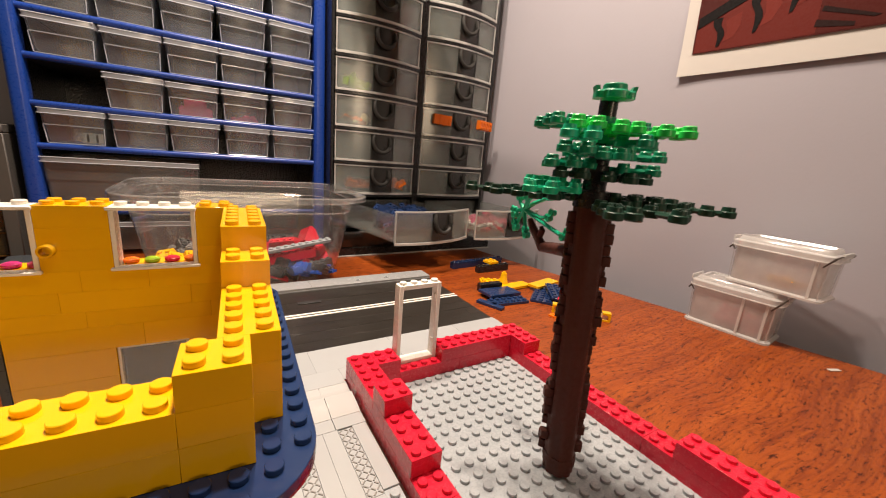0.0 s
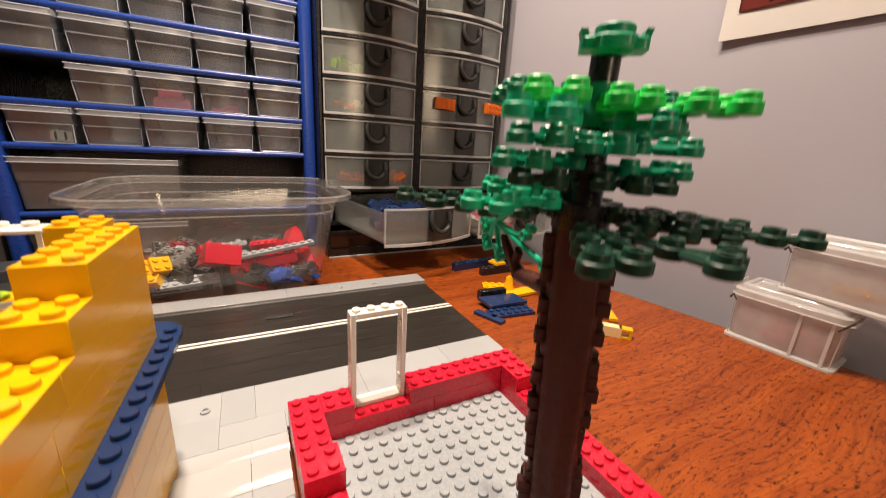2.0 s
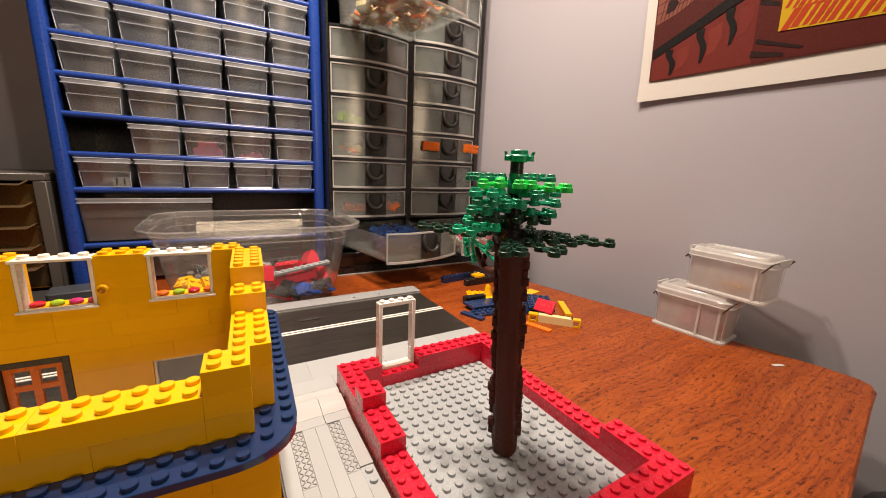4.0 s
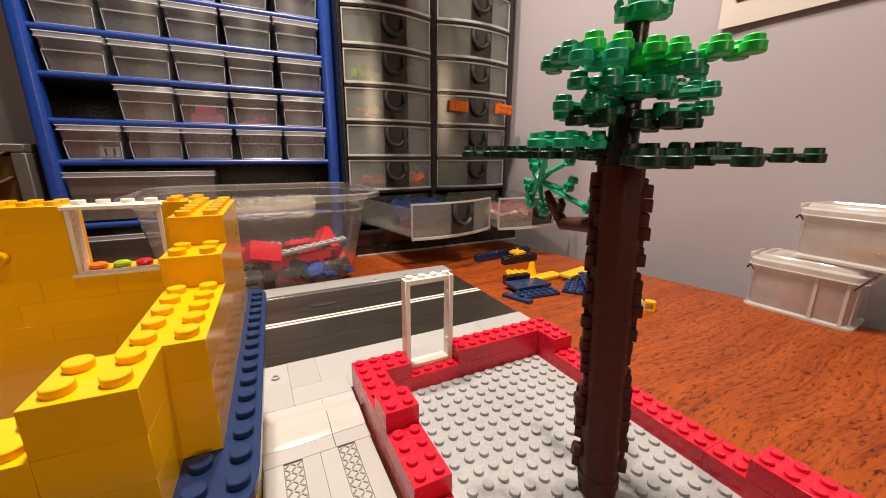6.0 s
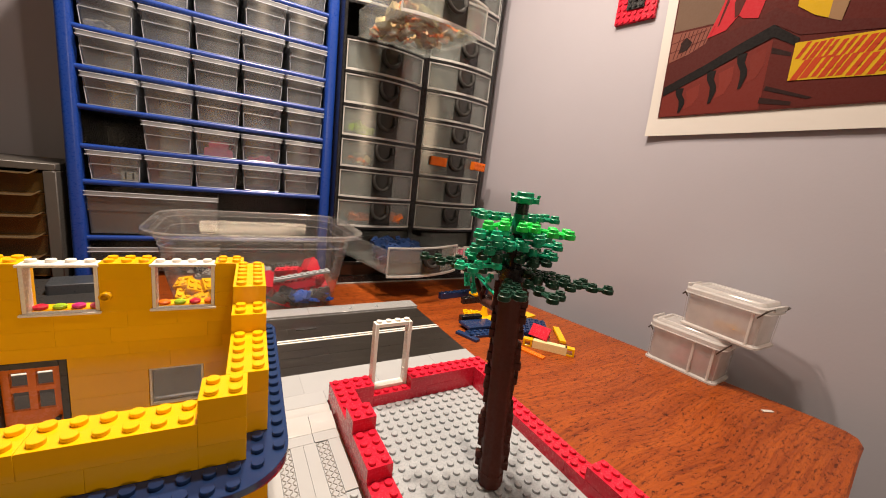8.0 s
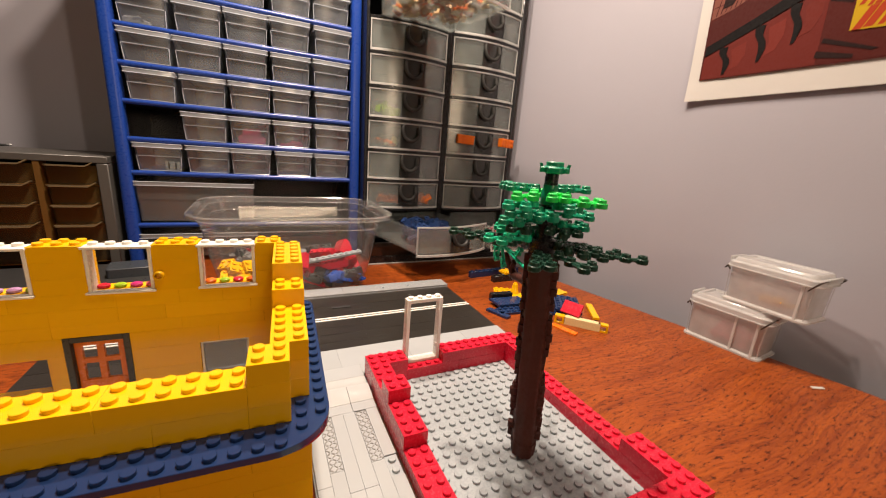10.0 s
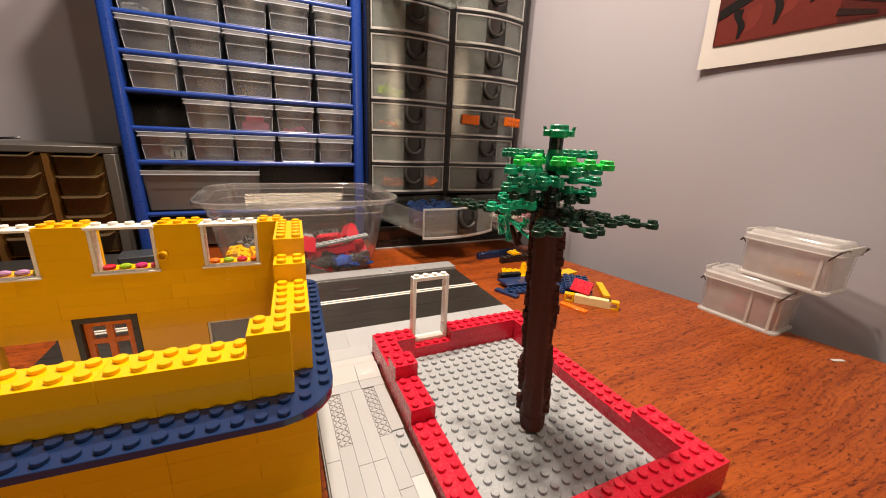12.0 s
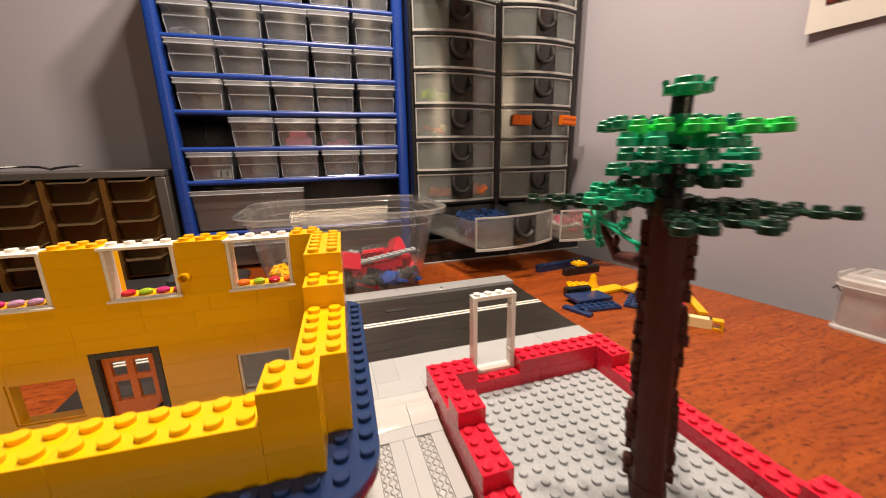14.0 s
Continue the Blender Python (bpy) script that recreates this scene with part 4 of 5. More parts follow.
mosaic = thing("wall_mosaic", "red studded plate with black square centre on wall", "wall decoration")
ms = Shape().box(-0.0055, 0.0160, 0.430, -0.0002, 0.0720, 0.486, 0.0004, EAST)
mk = Shape().box(-0.0082, 0.0320, 0.446, -0.0056, 0.0560, 0.470, 0.0002, EAST)
for i in range(7):
    for j in range(7):
        inner = 2 <= i <= 4 and 2 <= j <= 4
        mm = EAST @ Matrix.Translation((-0.0082 if inner else -0.0055, 0.0160 + (i + 0.5) * U, 0.430 + (j + 0.5) * U)) @ Matrix.Rotation(radians(-90), 4, "Y")
        (mk if inner else ms).lathe([(0.0024, 0), (0.0024, 0.0017)], 14, mm)
part("plate", ms, RED, mosaic)
part("centre", mk, BLACK, mosaic, "black studded centre")

# dark things lying on the table before the rack
mat = part("tray", Shape().prism(rounded(-0.47, 0.262, -0.165, 0.366, 0.012, 4), TOP, TOP + 0.007, None, 0.0015), DARK)
tagged(mat, "flat dark grey plastic tray on the table", "tray")
bx_ = Shape().prism(rounded(-0.030, -0.018, 0.030, 0.018, 0.004, 3), 0, 0.012, None, 0.001)
tagged(part("small_case", bx_, SLATE, None, "", pose(-0.222, 0.318, TOP + 0.0071, 0, 0, 8)), "blue-grey flat plastic case lying on a tray", "case")
rp = part("toy_plate", brick_mesh(4, 1, P, RED), RED, None, "", pose(-0.245, 0.246, TOP, 0, 0, 6))
tagged(rp, "red toy plate lying before a dark tray", "toy plate")

# ---- road and pavement ----
road = thing("toy_road", "black toy road with double white centre line", "toy road")
RX0, RX1 = -0.239, 0.161
part("road_bed", Shape().box(RX0, 0.046, TOP, RX1, 0.1745, -0.0004, 0.0003), ROAD, road)
part("road_bed", Shape().box(RX0, -0.0115, TOP, -0.1203, 0.0457, -0.0002, 0.0003), ROAD, road)
tile_rows = [(0.0465, 0.0785), (0.0788, 0.1095), (0.1185, 0.1465), (0.1468, 0.1742)]
rr = random.Random(9)
for y0, y1 in tile_rows:
    x = RX0 + 0.002
    for y in (y0, (y0 + y1) / 2):
        x = RX0 + 0.002
        while x < RX1 - 0.012:
            w = min(rr.choice((8, 12, 16)) * U, RX1 - x)
            z = rr.uniform(0.0, 0.00006)
            part("tile", Shape().box(x + 0.00003, y + 0.00003, -0.0003, x + w - 0.00003, y + (y1 - y0) / 2 - 0.00003, 0.0012 + z, 0.00006), ROAD, road)
            x += w
for y in (0.1100, 0.1152):
    part("white_line", Shape().box(RX0, y, -0.0003, RX1 + 0.0005, y + 0.0026, 0.0016, 0.0002), WHITE, road, "white tile strip")
part("line_gap", Shape().box(RX0, 0.1096, -0.0003, RX1, 0.1182, 0.0008), BLACK, road)
for x, y in ((-0.004, 0.1395),):
    part("grey_tile", Shape().box(x, y, 0.0012, x + 0.022, y + 0.0055, 0.0022, 0.0002), DARK, road)

curb = thing("toy_curb", "light grey toy kerb beyond the road", "toy kerb")
part("kerb_base", Shape().box(RX0, 0.1752, TOP, RX1 + 0.001, 0.1995, 0.0022, 0.0003), KERB, curb)
for x, w in ((RX0, 0.128), (RX0 + 0.128, 0.128), (RX0 + 0.256, RX1 + 0.001 - RX0 - 0.256)):
    part("tile", Shape().box(x + 0.00002, 0.1755, 0.0022, x + w - 0.00002, 0.1990, 0.0046, 0.0003), KERB, curb)
for x, y in ((0.07, 0.1835), (0.105, 0.1835)):
    part("hole_stud", Shape().lathe([(0.0024, 0.0046), (0.0024, 0.0056), (0.0015, 0.0056), (0.0015, 0.0047)], 14, Matrix.Translation((x, y, 0))), GREY, curb)

near = thing("toy_pavement", "pale grey tiled toy pavement along the road", "toy pavement")
part("pavement_base", Shape().box(-0.12, 0.0006, TOP, 0.160, 0.0455, 0.0003), GREY, near)
part("pavement_base", Shape().box(-0.12, -0.0145, TOP, -0.0006, 0.0005, 0.0003), GREY, near)
g = 0.00004
for x0, x1, y0, y1 in ((-0.119, -0.066, 0.0228, 0.0454), (-0.066, -0.033, 0.0228, 0.0454), (-0.033, -0.0155, 0.0145, 0.0454), (-0.0155, 0.048, 0.0145, 0.0454), (0.048, 0.112, 0.0008, 0.0454), (0.112, 0.160, 0.0008, 0.0454),
                       (-0.119, -0.068, -0.0028, 0.0228), (-0.068, -0.033, -0.0028, 0.0228), (-0.033, -0.0008, -0.0028, 0.0145), (-0.0008, 0.048, 0.0008, 0.0145)):
    part("tile", Shape().box(x0 + g, y0 + g, 0.0003, x1 - g, y1 - g, 0.0030 + 0.00008 * math.sin(x0 * 900), 0.0001), TILE, near)
ey, ez = [-0.0029 - 0.0114 * k / 8 for k in range(9)], [0.0004 + 0.0026 * math.cos(0.5 * math.pi * k / 8) ** 0.7 for k in range(9)]
for xa, xb in ((-0.0505, -0.0185), (-0.0184, -0.0008)):
    sh = Shape()
    sh.add([(x, y, z) for x in (xa, xb) for y, z in zip(ey, ez)], [(i, i + 1, 9 + i + 1, 9 + i) for i in range(8)])
    sh.add([(x, y, z) for x in (xa, xb) for y, z in ((ey[0], 0.0003), (ey[0], ez[0]), (ey[-1], ez[-1]), (ey[-1], 0.0003))], [(0, 1, 2, 3), (7, 6, 5, 4), (2, 6, 7, 3)])
    part("curved_edge", sh, SLOPE, near, "glossy rounded edge piece")
part("drain_stud", Shape().lathe([(0.0026, 0.0030), (0.0026, 0.0042), (0.0016, 0.0042), (0.0016, 0.0032)], 16, Matrix.Translation((-0.0405, 0.030, 0))), GREY, near)


def tread(parent, x0, y0, x1, y1, z):
    """A tile with slanted raised bars in crossing pairs."""
    part("tile", Shape().box(x0, y0, 0.0003, x1, y1, z, 0.0002), TILE, parent)
    s = Shape()
    n = int((y1 - y0) / 0.0026)
    for i in range(n):
        for k in range(3):
            cx, cy = x0 + (x1 - x0) * (k + 0.5) / 3, y0 + (i + 0.5) * (y1 - y0) / n
            a = 45 if (i + k) % 2 else -45
            s.box(-0.0012, -0.0003, 0, 0.0012, 0.0003, 0.0004, 0, pose(cx, cy, z, 0, 0, a))
    part("tread_pattern", s, TREAD, parent, "grey slanted tread pattern")


side = thing("toy_walkway", "pale grey tiled walkway with two tread strips", "toy pavement")
part("walkway_base", Shape().box(-0.0508, -0.262, TOP, -0.0015, -0.0166, 0.0002), GREY, side)
for k, x in enumerate((-0.050, -0.042, -0.034, -0.026, -0.018, -0.010)):
    cuts = {0: (-0.0435, -0.10, -0.16, -0.26), 1: (-0.0445, -0.0915, -0.152, -0.26), 2: (-0.0435, -0.108, -0.156, -0.26), 3: (-0.0435, -0.108, -0.172, -0.26), 4: (-0.0445, -0.0915, -0.13, -0.26), 5: (-0.0435, -0.0895, -0.1055, -0.125, -0.26)}[k]
    for j in range(len(cuts) - 1):
        y1, y0 = cuts[j] - 0.0001, cuts[j + 1] + 0.0001
        if j == 0 and k in (1, 4):
            tread(side, x + 0.0001, y0, x + 0.0079, y1, 0.0030)
        elif k == 5 and j == 1:
            part("plate", Shape().box(x + 0.0001, y0, 0.0002, x + 0.0079, y1, 0.0022, 0.0002).stud(x + 0.004, -0.0935, 0.0022).stud(x + 0.004, -0.1015, 0.0022), GREY, side)
        else:
            part("tile", Shape().box(x + 0.00004, y0, 0.0002, x + 0.00796, y1, 0.0030, 0.00012), PALETILE if (k == 5 and j == 3) else TILE, side)


def curved(parent, x0, x1, ys, zs, base):
    """A curved glossy piece: profile points along y, from far to near."""
    n = len(ys)
    s = Shape()
    for x, flip in ((x0, 0), (x1, 1)):
        pts = [(x, y, z) for y, z in zip(ys, zs)] + [(x, ys[-1], base), (x, ys[0], base)]
        q = tuple(range(n + 2))
        s.add(pts, [q if flip else tuple(reversed(q))])
    s.add([(x, y, z) for x in (x0, x1) for y, z in zip(ys, zs)], [(i, i + 1, n + i + 1, n + i) for i in range(n - 1)])
    s.add([(x0, ys[-1], base), (x1, ys[-1], base), (x1, ys[-1], zs[-1]), (x0, ys[-1], zs[-1])], [(0, 1, 2, 3)])
    return part("curved_slope", s, SLOPE, parent, "glossy curved pale piece")


K = 8
for x, w in ((-0.0505, 0.0318), (-0.0185, 0.0168)):
    curved(side, x + 0.0001, x + w, [-0.0168 - 0.0170 * k / K for k in range(K + 1)], [0.0030 + 0.0026 * math.cos(0.5 * math.pi * k / K) ** 0.8 for k in range(K + 1)], 0.0002)
    part("tile", Shape().box(x + 0.0001, -0.0434, 0.0002, x + w, -0.0340, 0.0030, 0.0001), TILE, side)


# ---- red walls on the grey baseplate ----
red = thing("toy_foundation", "low red brick walls on a studded light grey baseplate", "toy building")
pl = Shape().box(0.0002, -24 * U + 0.0002, TOP + 0.0004, 18 * U - 0.0002, -0.0002, 0, 0.0003)
for i in range(2, 16):
    for j in range(2, 22):
        pl.stud((i + 0.5) * U, -(j + 0.5) * U, 0, 18)
part("baseplate", pl, GREY, red, "light grey studded baseplate")
# first course
course(red, RED, 0, 18, -2, 0, 0, (4, 6, 8))
course(red, RED, 0, 2, -24, -2, 0, (4, 6, 4, 8), along="y")
course(red, RED, 16, 18, -24, -2, 0, (8, 6, 8), along="y")
course(red, RED, 2, 16, -24, -22, 0, (6, 8), True)
# second course
brick(red, RED, 0, -4, B, 2, 4)
brick(red, RED, 2, -2, B, 2, 2)
brick(red, RED, 0, -6, B, 2, 2)
brick(red, RED, 0, -8, B, 2, 2, B, False)
brick(red, RED, 0, -12, B, 2, 4)
brick(red, RED, 8, -2, B, 8, 2)
brick(red, RED, 16, -4, B, 2, 4)
brick(red, RED, 16, -24, B, 2, 6)
brick(red, RED, 10, -24, B, 6, 2)
brick(red, RED, 4, -24, B, 6, 2)
brick(red, RED, 0, -8, 2 * B, 2, 2)
# door frame in the far wall
fr = Shape()
x0, x1, z0, z1, y0, y1 = 4 * U + 0.0001, 8 * U - 0.0001, B, 7 * B, -U + 0.0003, -0.0003
t = 0.0030
fr.box(x0, y0, z0, x0 + t, y1, z1, 0.0003)
fr.box(x1 - t, y0, z0, x1, y1, z1, 0.0003)
fr.box(x0 + t, y0, z0, x1 - t, y1, z0 + 0.0026, 0.0002)
fr.box(x0 + t, y0, z1 - 0.0030, x1 - t, y1, z1, 0.0002)
fr.box(x0 + t, y0 + 0.005, z0 + 0.0026, x0 + t + 0.0012, y1, z1 - 0.003)
for i in range(4):
    fr.stud((4.5 + i) * U, -0.5 * U, z1)
for zz in (z0 + 0.012, z1 - 0.012):
    fr.box(x1 - t - 0.0010, y0 + 0.001, zz, x1 - t, y0 + 0.004, zz + 0.003)
part("door_frame", fr, WHITE, red, "empty white door frame")


# ---- yellow building ----
YM = pose(-0.063, -0.125, 0, 0, 0, -3)
yb = thing("toy_house", "yellow brick toy house open at the top with blue ledge", "toy house", YM)
L0 = 7 * B
LT = L0 + P
XL = -38
part("floor_plate", Shape().box(XL * U, 2 * U + 0.0005, TOP, -1 * U - 0.0005, 15 * U - 0.0005, 0.0044, 0.0003), GREY, yb, "light grey floor plate inside the house")
# lower walls: near, right
for k in range(7):
    sz = (4, 6, 4, 8) if k % 2 else (6, 4, 8, 4)
    course(yb, YELLOW, XL, 1, 0, 2, k * B, sz, False)
    course(yb, YELLOW, -1, 1, 2, 15, k * B, (4, 6, 3) if k % 2 else (3, 4, 6), False, "y")
# ledge
cx, cy, R = -1 * U, 1 * U, 3 * U
led = [(XL * U, -2 * U), (cx, -2 * U)] + [(cx + R * math.sin(radians(a)), cy - R * math.cos(radians(a))) for a in range(9, 91, 9)] + [(0.5 * U + 1.5 * U * math.cos(radians(a)), 15.5 * U + 1.5 * U * math.sin(radians(a))) for a in range(0, 91, 15)]
led += [(-1 * U, 17 * U), (-1 * U, 2 * U), (XL * U, 2 * U)]
sh = Shape().prism(led, L0 + 0.0001, LT - 0.0001, c=0.0002)
for i in range(XL, 2):
    for j in (-1, -2):
        x, y = (i + 0.5) * U, (j + 0.5) * U
        if x < cx or math.hypot(x - cx, y - cy) < R - 0.0035:
            sh.stud(x, y, LT - 0.0001)
for j in range(0, 16):
    x, y = 1.5 * U, (j + 0.5) * U
    if y > cy or math.hypot(x - cx, y - cy) < R - 0.0035:
        sh.stud(x, y, LT - 0.0001)
for j in (0, 1):
    sh.stud(0.5 * U, (j + 0.5) * U, LT - 0.0001)
part("ledge", sh, NAVY, yb, "navy studded ledge with rounded corner")
part("ledge_trim", Shape().prism([(cx + 0.004 + (R - 0.0045) * math.sin(radians(a)), cy - 0.002 - (R - 0.0045) * math.cos(radians(a))) for a in range(12, 84, 9)] + [(0.5 * U, 0.5 * U)], L0 - 0.0014, L0 - 0.0001), DKRED, yb, "dark red plate below the ledge")
# upper near wall, step and right wall
course(yb, YELLOW, XL, -2, 0, 2, LT, (4, 6, 4, 8), False)
course(yb, YELLOW, XL, -2, 0, 2, LT + B, (6, 6, 4, 4, 4), True)
for k in range(3):
    brick(yb, YELLOW, -2, 0, LT + k * B, 2, 2, B, k == 2)
    brick(yb, YELLOW, -1, 2, LT + k * B, 2, 3 if k < 2 else 4, B, k == 2)
    brick(yb, YELLOW, -1, 5 if k < 2 else 6, LT + k * B, 2, 10 if k < 2 else 9, B, [(0, 0), (1, 0)] if k == 2 else False)
brick(yb, YELLOW, -1, 7, LT + 3 * B, 2, 8, B, [(0, 0), (1, 0), (0, 1), (1, 1)])
brick(yb, YELLOW, -1, 9, LT + 4 * B, 2, 4)
brick(yb, YELLOW, -1, 13, LT + 4 * B, 2, 2)

# far wall with its openings: (x0, x1, z0, z1) in studs and metres
HOLES = [(-6.5, -2.5, 2, 5, "u"), (-13.5, -9.5, 2, 5, "u"), (-20.5, -16.5, 2, 5, "u"), (-27.5, -23.5, 2, 5, "u")]
LOW = [(-6.9, -3.3, 0.0250, 0.0510), (-15.5, -11.5, 0.0045, 0.0625), (-20.2, -16.4, 0.0270, 0.0510)]


def strip(z0, z1, holes, sizes, top, name="brick"):
    """A course of the far wall with gaps."""
    edges = sorted(holes)
    a = XL
    spans = []
    for h0, h1 in edges:
        spans.append((a, h0))
        a = h1
    spans.append((a, -0.5))
    for s0, s1 in spans:
        x, k = s0, 0
        while x < s1 - 0.01:
            n = min(sizes[k % len(sizes)], s1 - x)
            if s1 - x - n < 1.2:
                n = s1 - x
            s = Shape().box(x * U + 0.00003, 15 * U + 0.00003, z0, (x + n) * U - 0.00003, (17 if z0 > 0.06 else 16) * U - 0.00003, z1, 0.00008)
            if top:
                for i in range(int(n + 0.1)):
                    for j in (15.5, 16.5):
                        s.stud((x + i + 0.5) * U, j * U, z1)
            part(name, s, YELLOW, yb)
            x += n
            k += 1


zc = [0, 0.0045, 0.0250, 0.0270, 0.0365, 0.0510, 0.0625, L0 + P]
for k in range(len(zc) - 1):
    z0, z1 = zc[k], zc[k + 1]
    hol = [(h[0], h[1]) for h in LOW if h[2] <= z0 + 1e-6 and h[3] >= z1 - 1e-6]
    strip(z0, z1, hol, (6, 8, 4) if k % 2 else (4, 8, 6), False)
for k in range(5):
    z0 = LT + k * B
    strip(z0, z0 + B, [(h[0], h[1]) for h in HOLES if h[2] <= k < h[3]], (4, 3, 6) if k % 2 else (3, 6, 4), k == 4)


def toy_window(x0):
    """White window: frame, proud sill, four studs on top."""
    zb, zt = LT + 2 * B, LT + 5 * B
    xa, xb, ya, yb_ = x0 * U + 0.0001, (x0 + 4) * U - 0.0001, 15 * U - 0.0001, 16 * U
    s = Shape()
    s.box(xa, ya, zb, xa + 0.0018, yb_, zt, 0.0002)
    s.box(xb - 0.0018, ya, zb, xb, yb_, zt, 0.0002)
    s.box(xa + 0.0018, ya, zt - 0.0020, xb - 0.0018, yb_, zt, 0.0002)
    s.box(xa + 0.0018, ya, zb, xb - 0.0018, ya + 0.0024, zb + 0.0014, 0.0002)
    for i in range(4):
        s.stud((x0 + i + 0.5) * U, 15.5 * U, zt)
    w = part("window", s, WHITE, yb, "open white window frame")
    part("sill", Shape().box(xa - 0.0010, ya - 0.0022, zb - 0.0002, xb + 0.0010, ya - 0.0001, zb + 0.0011, 0.0003), WHITE, w)
    part("head", Shape().box(xa - 0.0008, ya - 0.0014, zt - 0.0018, xb + 0.0008, ya - 0.0001, zt - 0.0002, 0.0003), WHITE, w)


for h in HOLES:
    toy_window(h[0])
    flowers = thing("flower_box", "row of bright round studs on a window sill", "toy flowers", YM, "flower boxes")
    part("tray", Shape().box(h[0] * U + 0.0022, 15.5 * U, LT + 2 * B + 0.0001, (h[0] + 4) * U - 0.0022, 16.9 * U, LT + 2 * B + 0.0008, 0.0001), YELLOW, flowers)
    for i, mt in enumerate((RED, LIME, MAGENTA, PINK) if h[0] < -7 and h[0] > -20 else ((ORANGE, LIME, RED, ORANGE) if h[0] > -7 else (MAGENTA, LILAC, LILAC, LIME))):
        for dx in (0.0018,):
            part("flower", Shape().lathe([(0.0024, 0), (0.0032, 0.0006), (0.0032, 0.0017), (0.0020, 0.0024)], 10, Matrix.Translation(((h[0] + i + 0.30) * U + dx + 0.0005, 15.95 * U, LT + 2 * B + 0.0009))), mt, flowers)

# hollow peg in the pillar
part("peg", Shape().lathe([(0.0028, 0), (0.0028, 0.0034), (0.0025, 0.0037), (0.0018, 0.0037), (0.0018, -0.003)], 18, pose(-9.1 * U, 15 * U, 0.0995, 90)), YELLOW, yb)
# door
d0, d1 = -15.5 * U, -11.5 * U
df = Shape()
ya, yc = 15 * U - 0.0004, 15 * U + 0.006
df.box(d0, ya, 0.0045, d0 + 0.0034, yc, 0.0625, 0.0003)
df.box(d1 - 0.0034, ya, 0.0045, d1, yc, 0.0625, 0.0003)
df.box(d0 + 0.0034, ya, 0.0590, d1 - 0.0034, yc, 0.0625, 0.0003)
part("door_frame", df, DARK, yb, "dark grey door frame")
dl = Shape()
a, b2, yd0, yd1 = d0 + 0.0036, d1 - 0.0036, 15 * U + 0.0025, 15 * U + 0.0050
dl.box(a, yd0, 0.0048, b2, yd1, 0.032, 0.0002)
for x in (a, (a + b2) / 2 - 0.0018, b2 - 0.0036):
    dl.box(x, yd0, 0.032, x + 0.0036, yd1, 0.0588, 0.0002)
for z in (0.0435, 0.0555):
    dl.box(a + 0.0036, yd0 + 0.0002, z, b2 - 0.0036, yd1 - 0.0002, z + 0.0032)
door = part("door", dl, DOORORANGE, yb, "orange door with four panes")
for i, x in enumerate((a + 0.0037, (a + b2) / 2 + 0.0019)):
    for z in (0.0325, 0.0470):
        part("pane", Shape().box(x, yd0 + 0.0012, z, x + 0.0066, yd0 + 0.0016, z + 0.0085), PANE, door)
part("handle", Shape().lathe([(0.0009, 0), (0.0009, 0.002), (0.0014, 0.0024), (0.0014, 0.0034)], 10, pose(b2 - 0.002, yd0, 0.026, 90)), DARK, door)
# low windows
for (w0, w1, z0, z1, *_), glass in ((LOW[0], True), (LOW[2], False)):
    s = Shape()
    xa, xb, y0 = w0 * U + 0.0001, w1 * U - 0.0001, 15 * U + 0.0008
    for q in ((xa, z0, xa + 0.0013, z1), (xb - 0.0013, z0, xb, z1), (xa + 0.0013, z0, xb - 0.0013, z0 + 0.0013), (xa + 0.0013, z1 - 0.0013, xb - 0.0013, z1)):
        s.box(q[0], y0, q[1], q[2], y0 + 0.006, q[3], 0.0002)
    w = part("low_window", s, WHITE if glass else YELLOW, yb, "low window with grey frosted pane" if glass else "low open window")
    if glass:
        part("pane", Shape().box(xa + 0.0014, y0 + 0.002, z0 + 0.0014, xb - 0.0014, y0 + 0.003, z1 - 0.0014), FROSTBOX, w)


# ---- tree ----
TX, TYY = 0.0705, -0.1115  # at the top of the trunk; the foot stands a little off
tree = thing("toy_tree", "brick-built tree with brown trunk and layered green leaves", "toy tree", Matrix.Translation((TX, TYY, 0)))
rt = random.Random(17)
TT = 0.1355


def lean(z):
    return 0.0003 + 0.0045 * (1 - z / TT), -0.0003 - 0.0035 * (1 - z / TT)


zz = 0.0017
while zz < TT - 0.001:
    h = min(rt.choice((B, B, P)), TT - zz)
    w = 0.0152
    if zz < 0.011:
        w, h = 0.0146 + 0.2 * zz, P
    dx = dy = 0
    flutes = [(dx + w / 2 * (1, 0.98, 0.90, 0.98)[q % 4] * math.cos(radians(q * 11.25)), dy + w / 2 * (1, 0.98, 0.90, 0.98)[q % 4] * math.sin(radians(q * 11.25))) for q in range(32)]
    part("trunk_brick", Shape().loops([[(x + lean(z)[0], y + lean(z)[1], z) for x, y in flutes] for z in (zz, zz + h)], True, True), BROWN, tree)
    zz += h
# small plates that stand out along the trunk's flanks in rows


def bulge(a, z):
    """How far a row of bark plates stands out at a height."""
    if z < 0.009:
        return -0.0016
    if 300 < a < 345:
        return 0.0010 if z > 0.070 else (-0.0004 if z > 0.052 else 0.0006)
    if 100 < a < 150:
        return 0.0016 if z < 0.047 else (-0.0004 if z < 0.062 else 0.0003)
    return 0.0


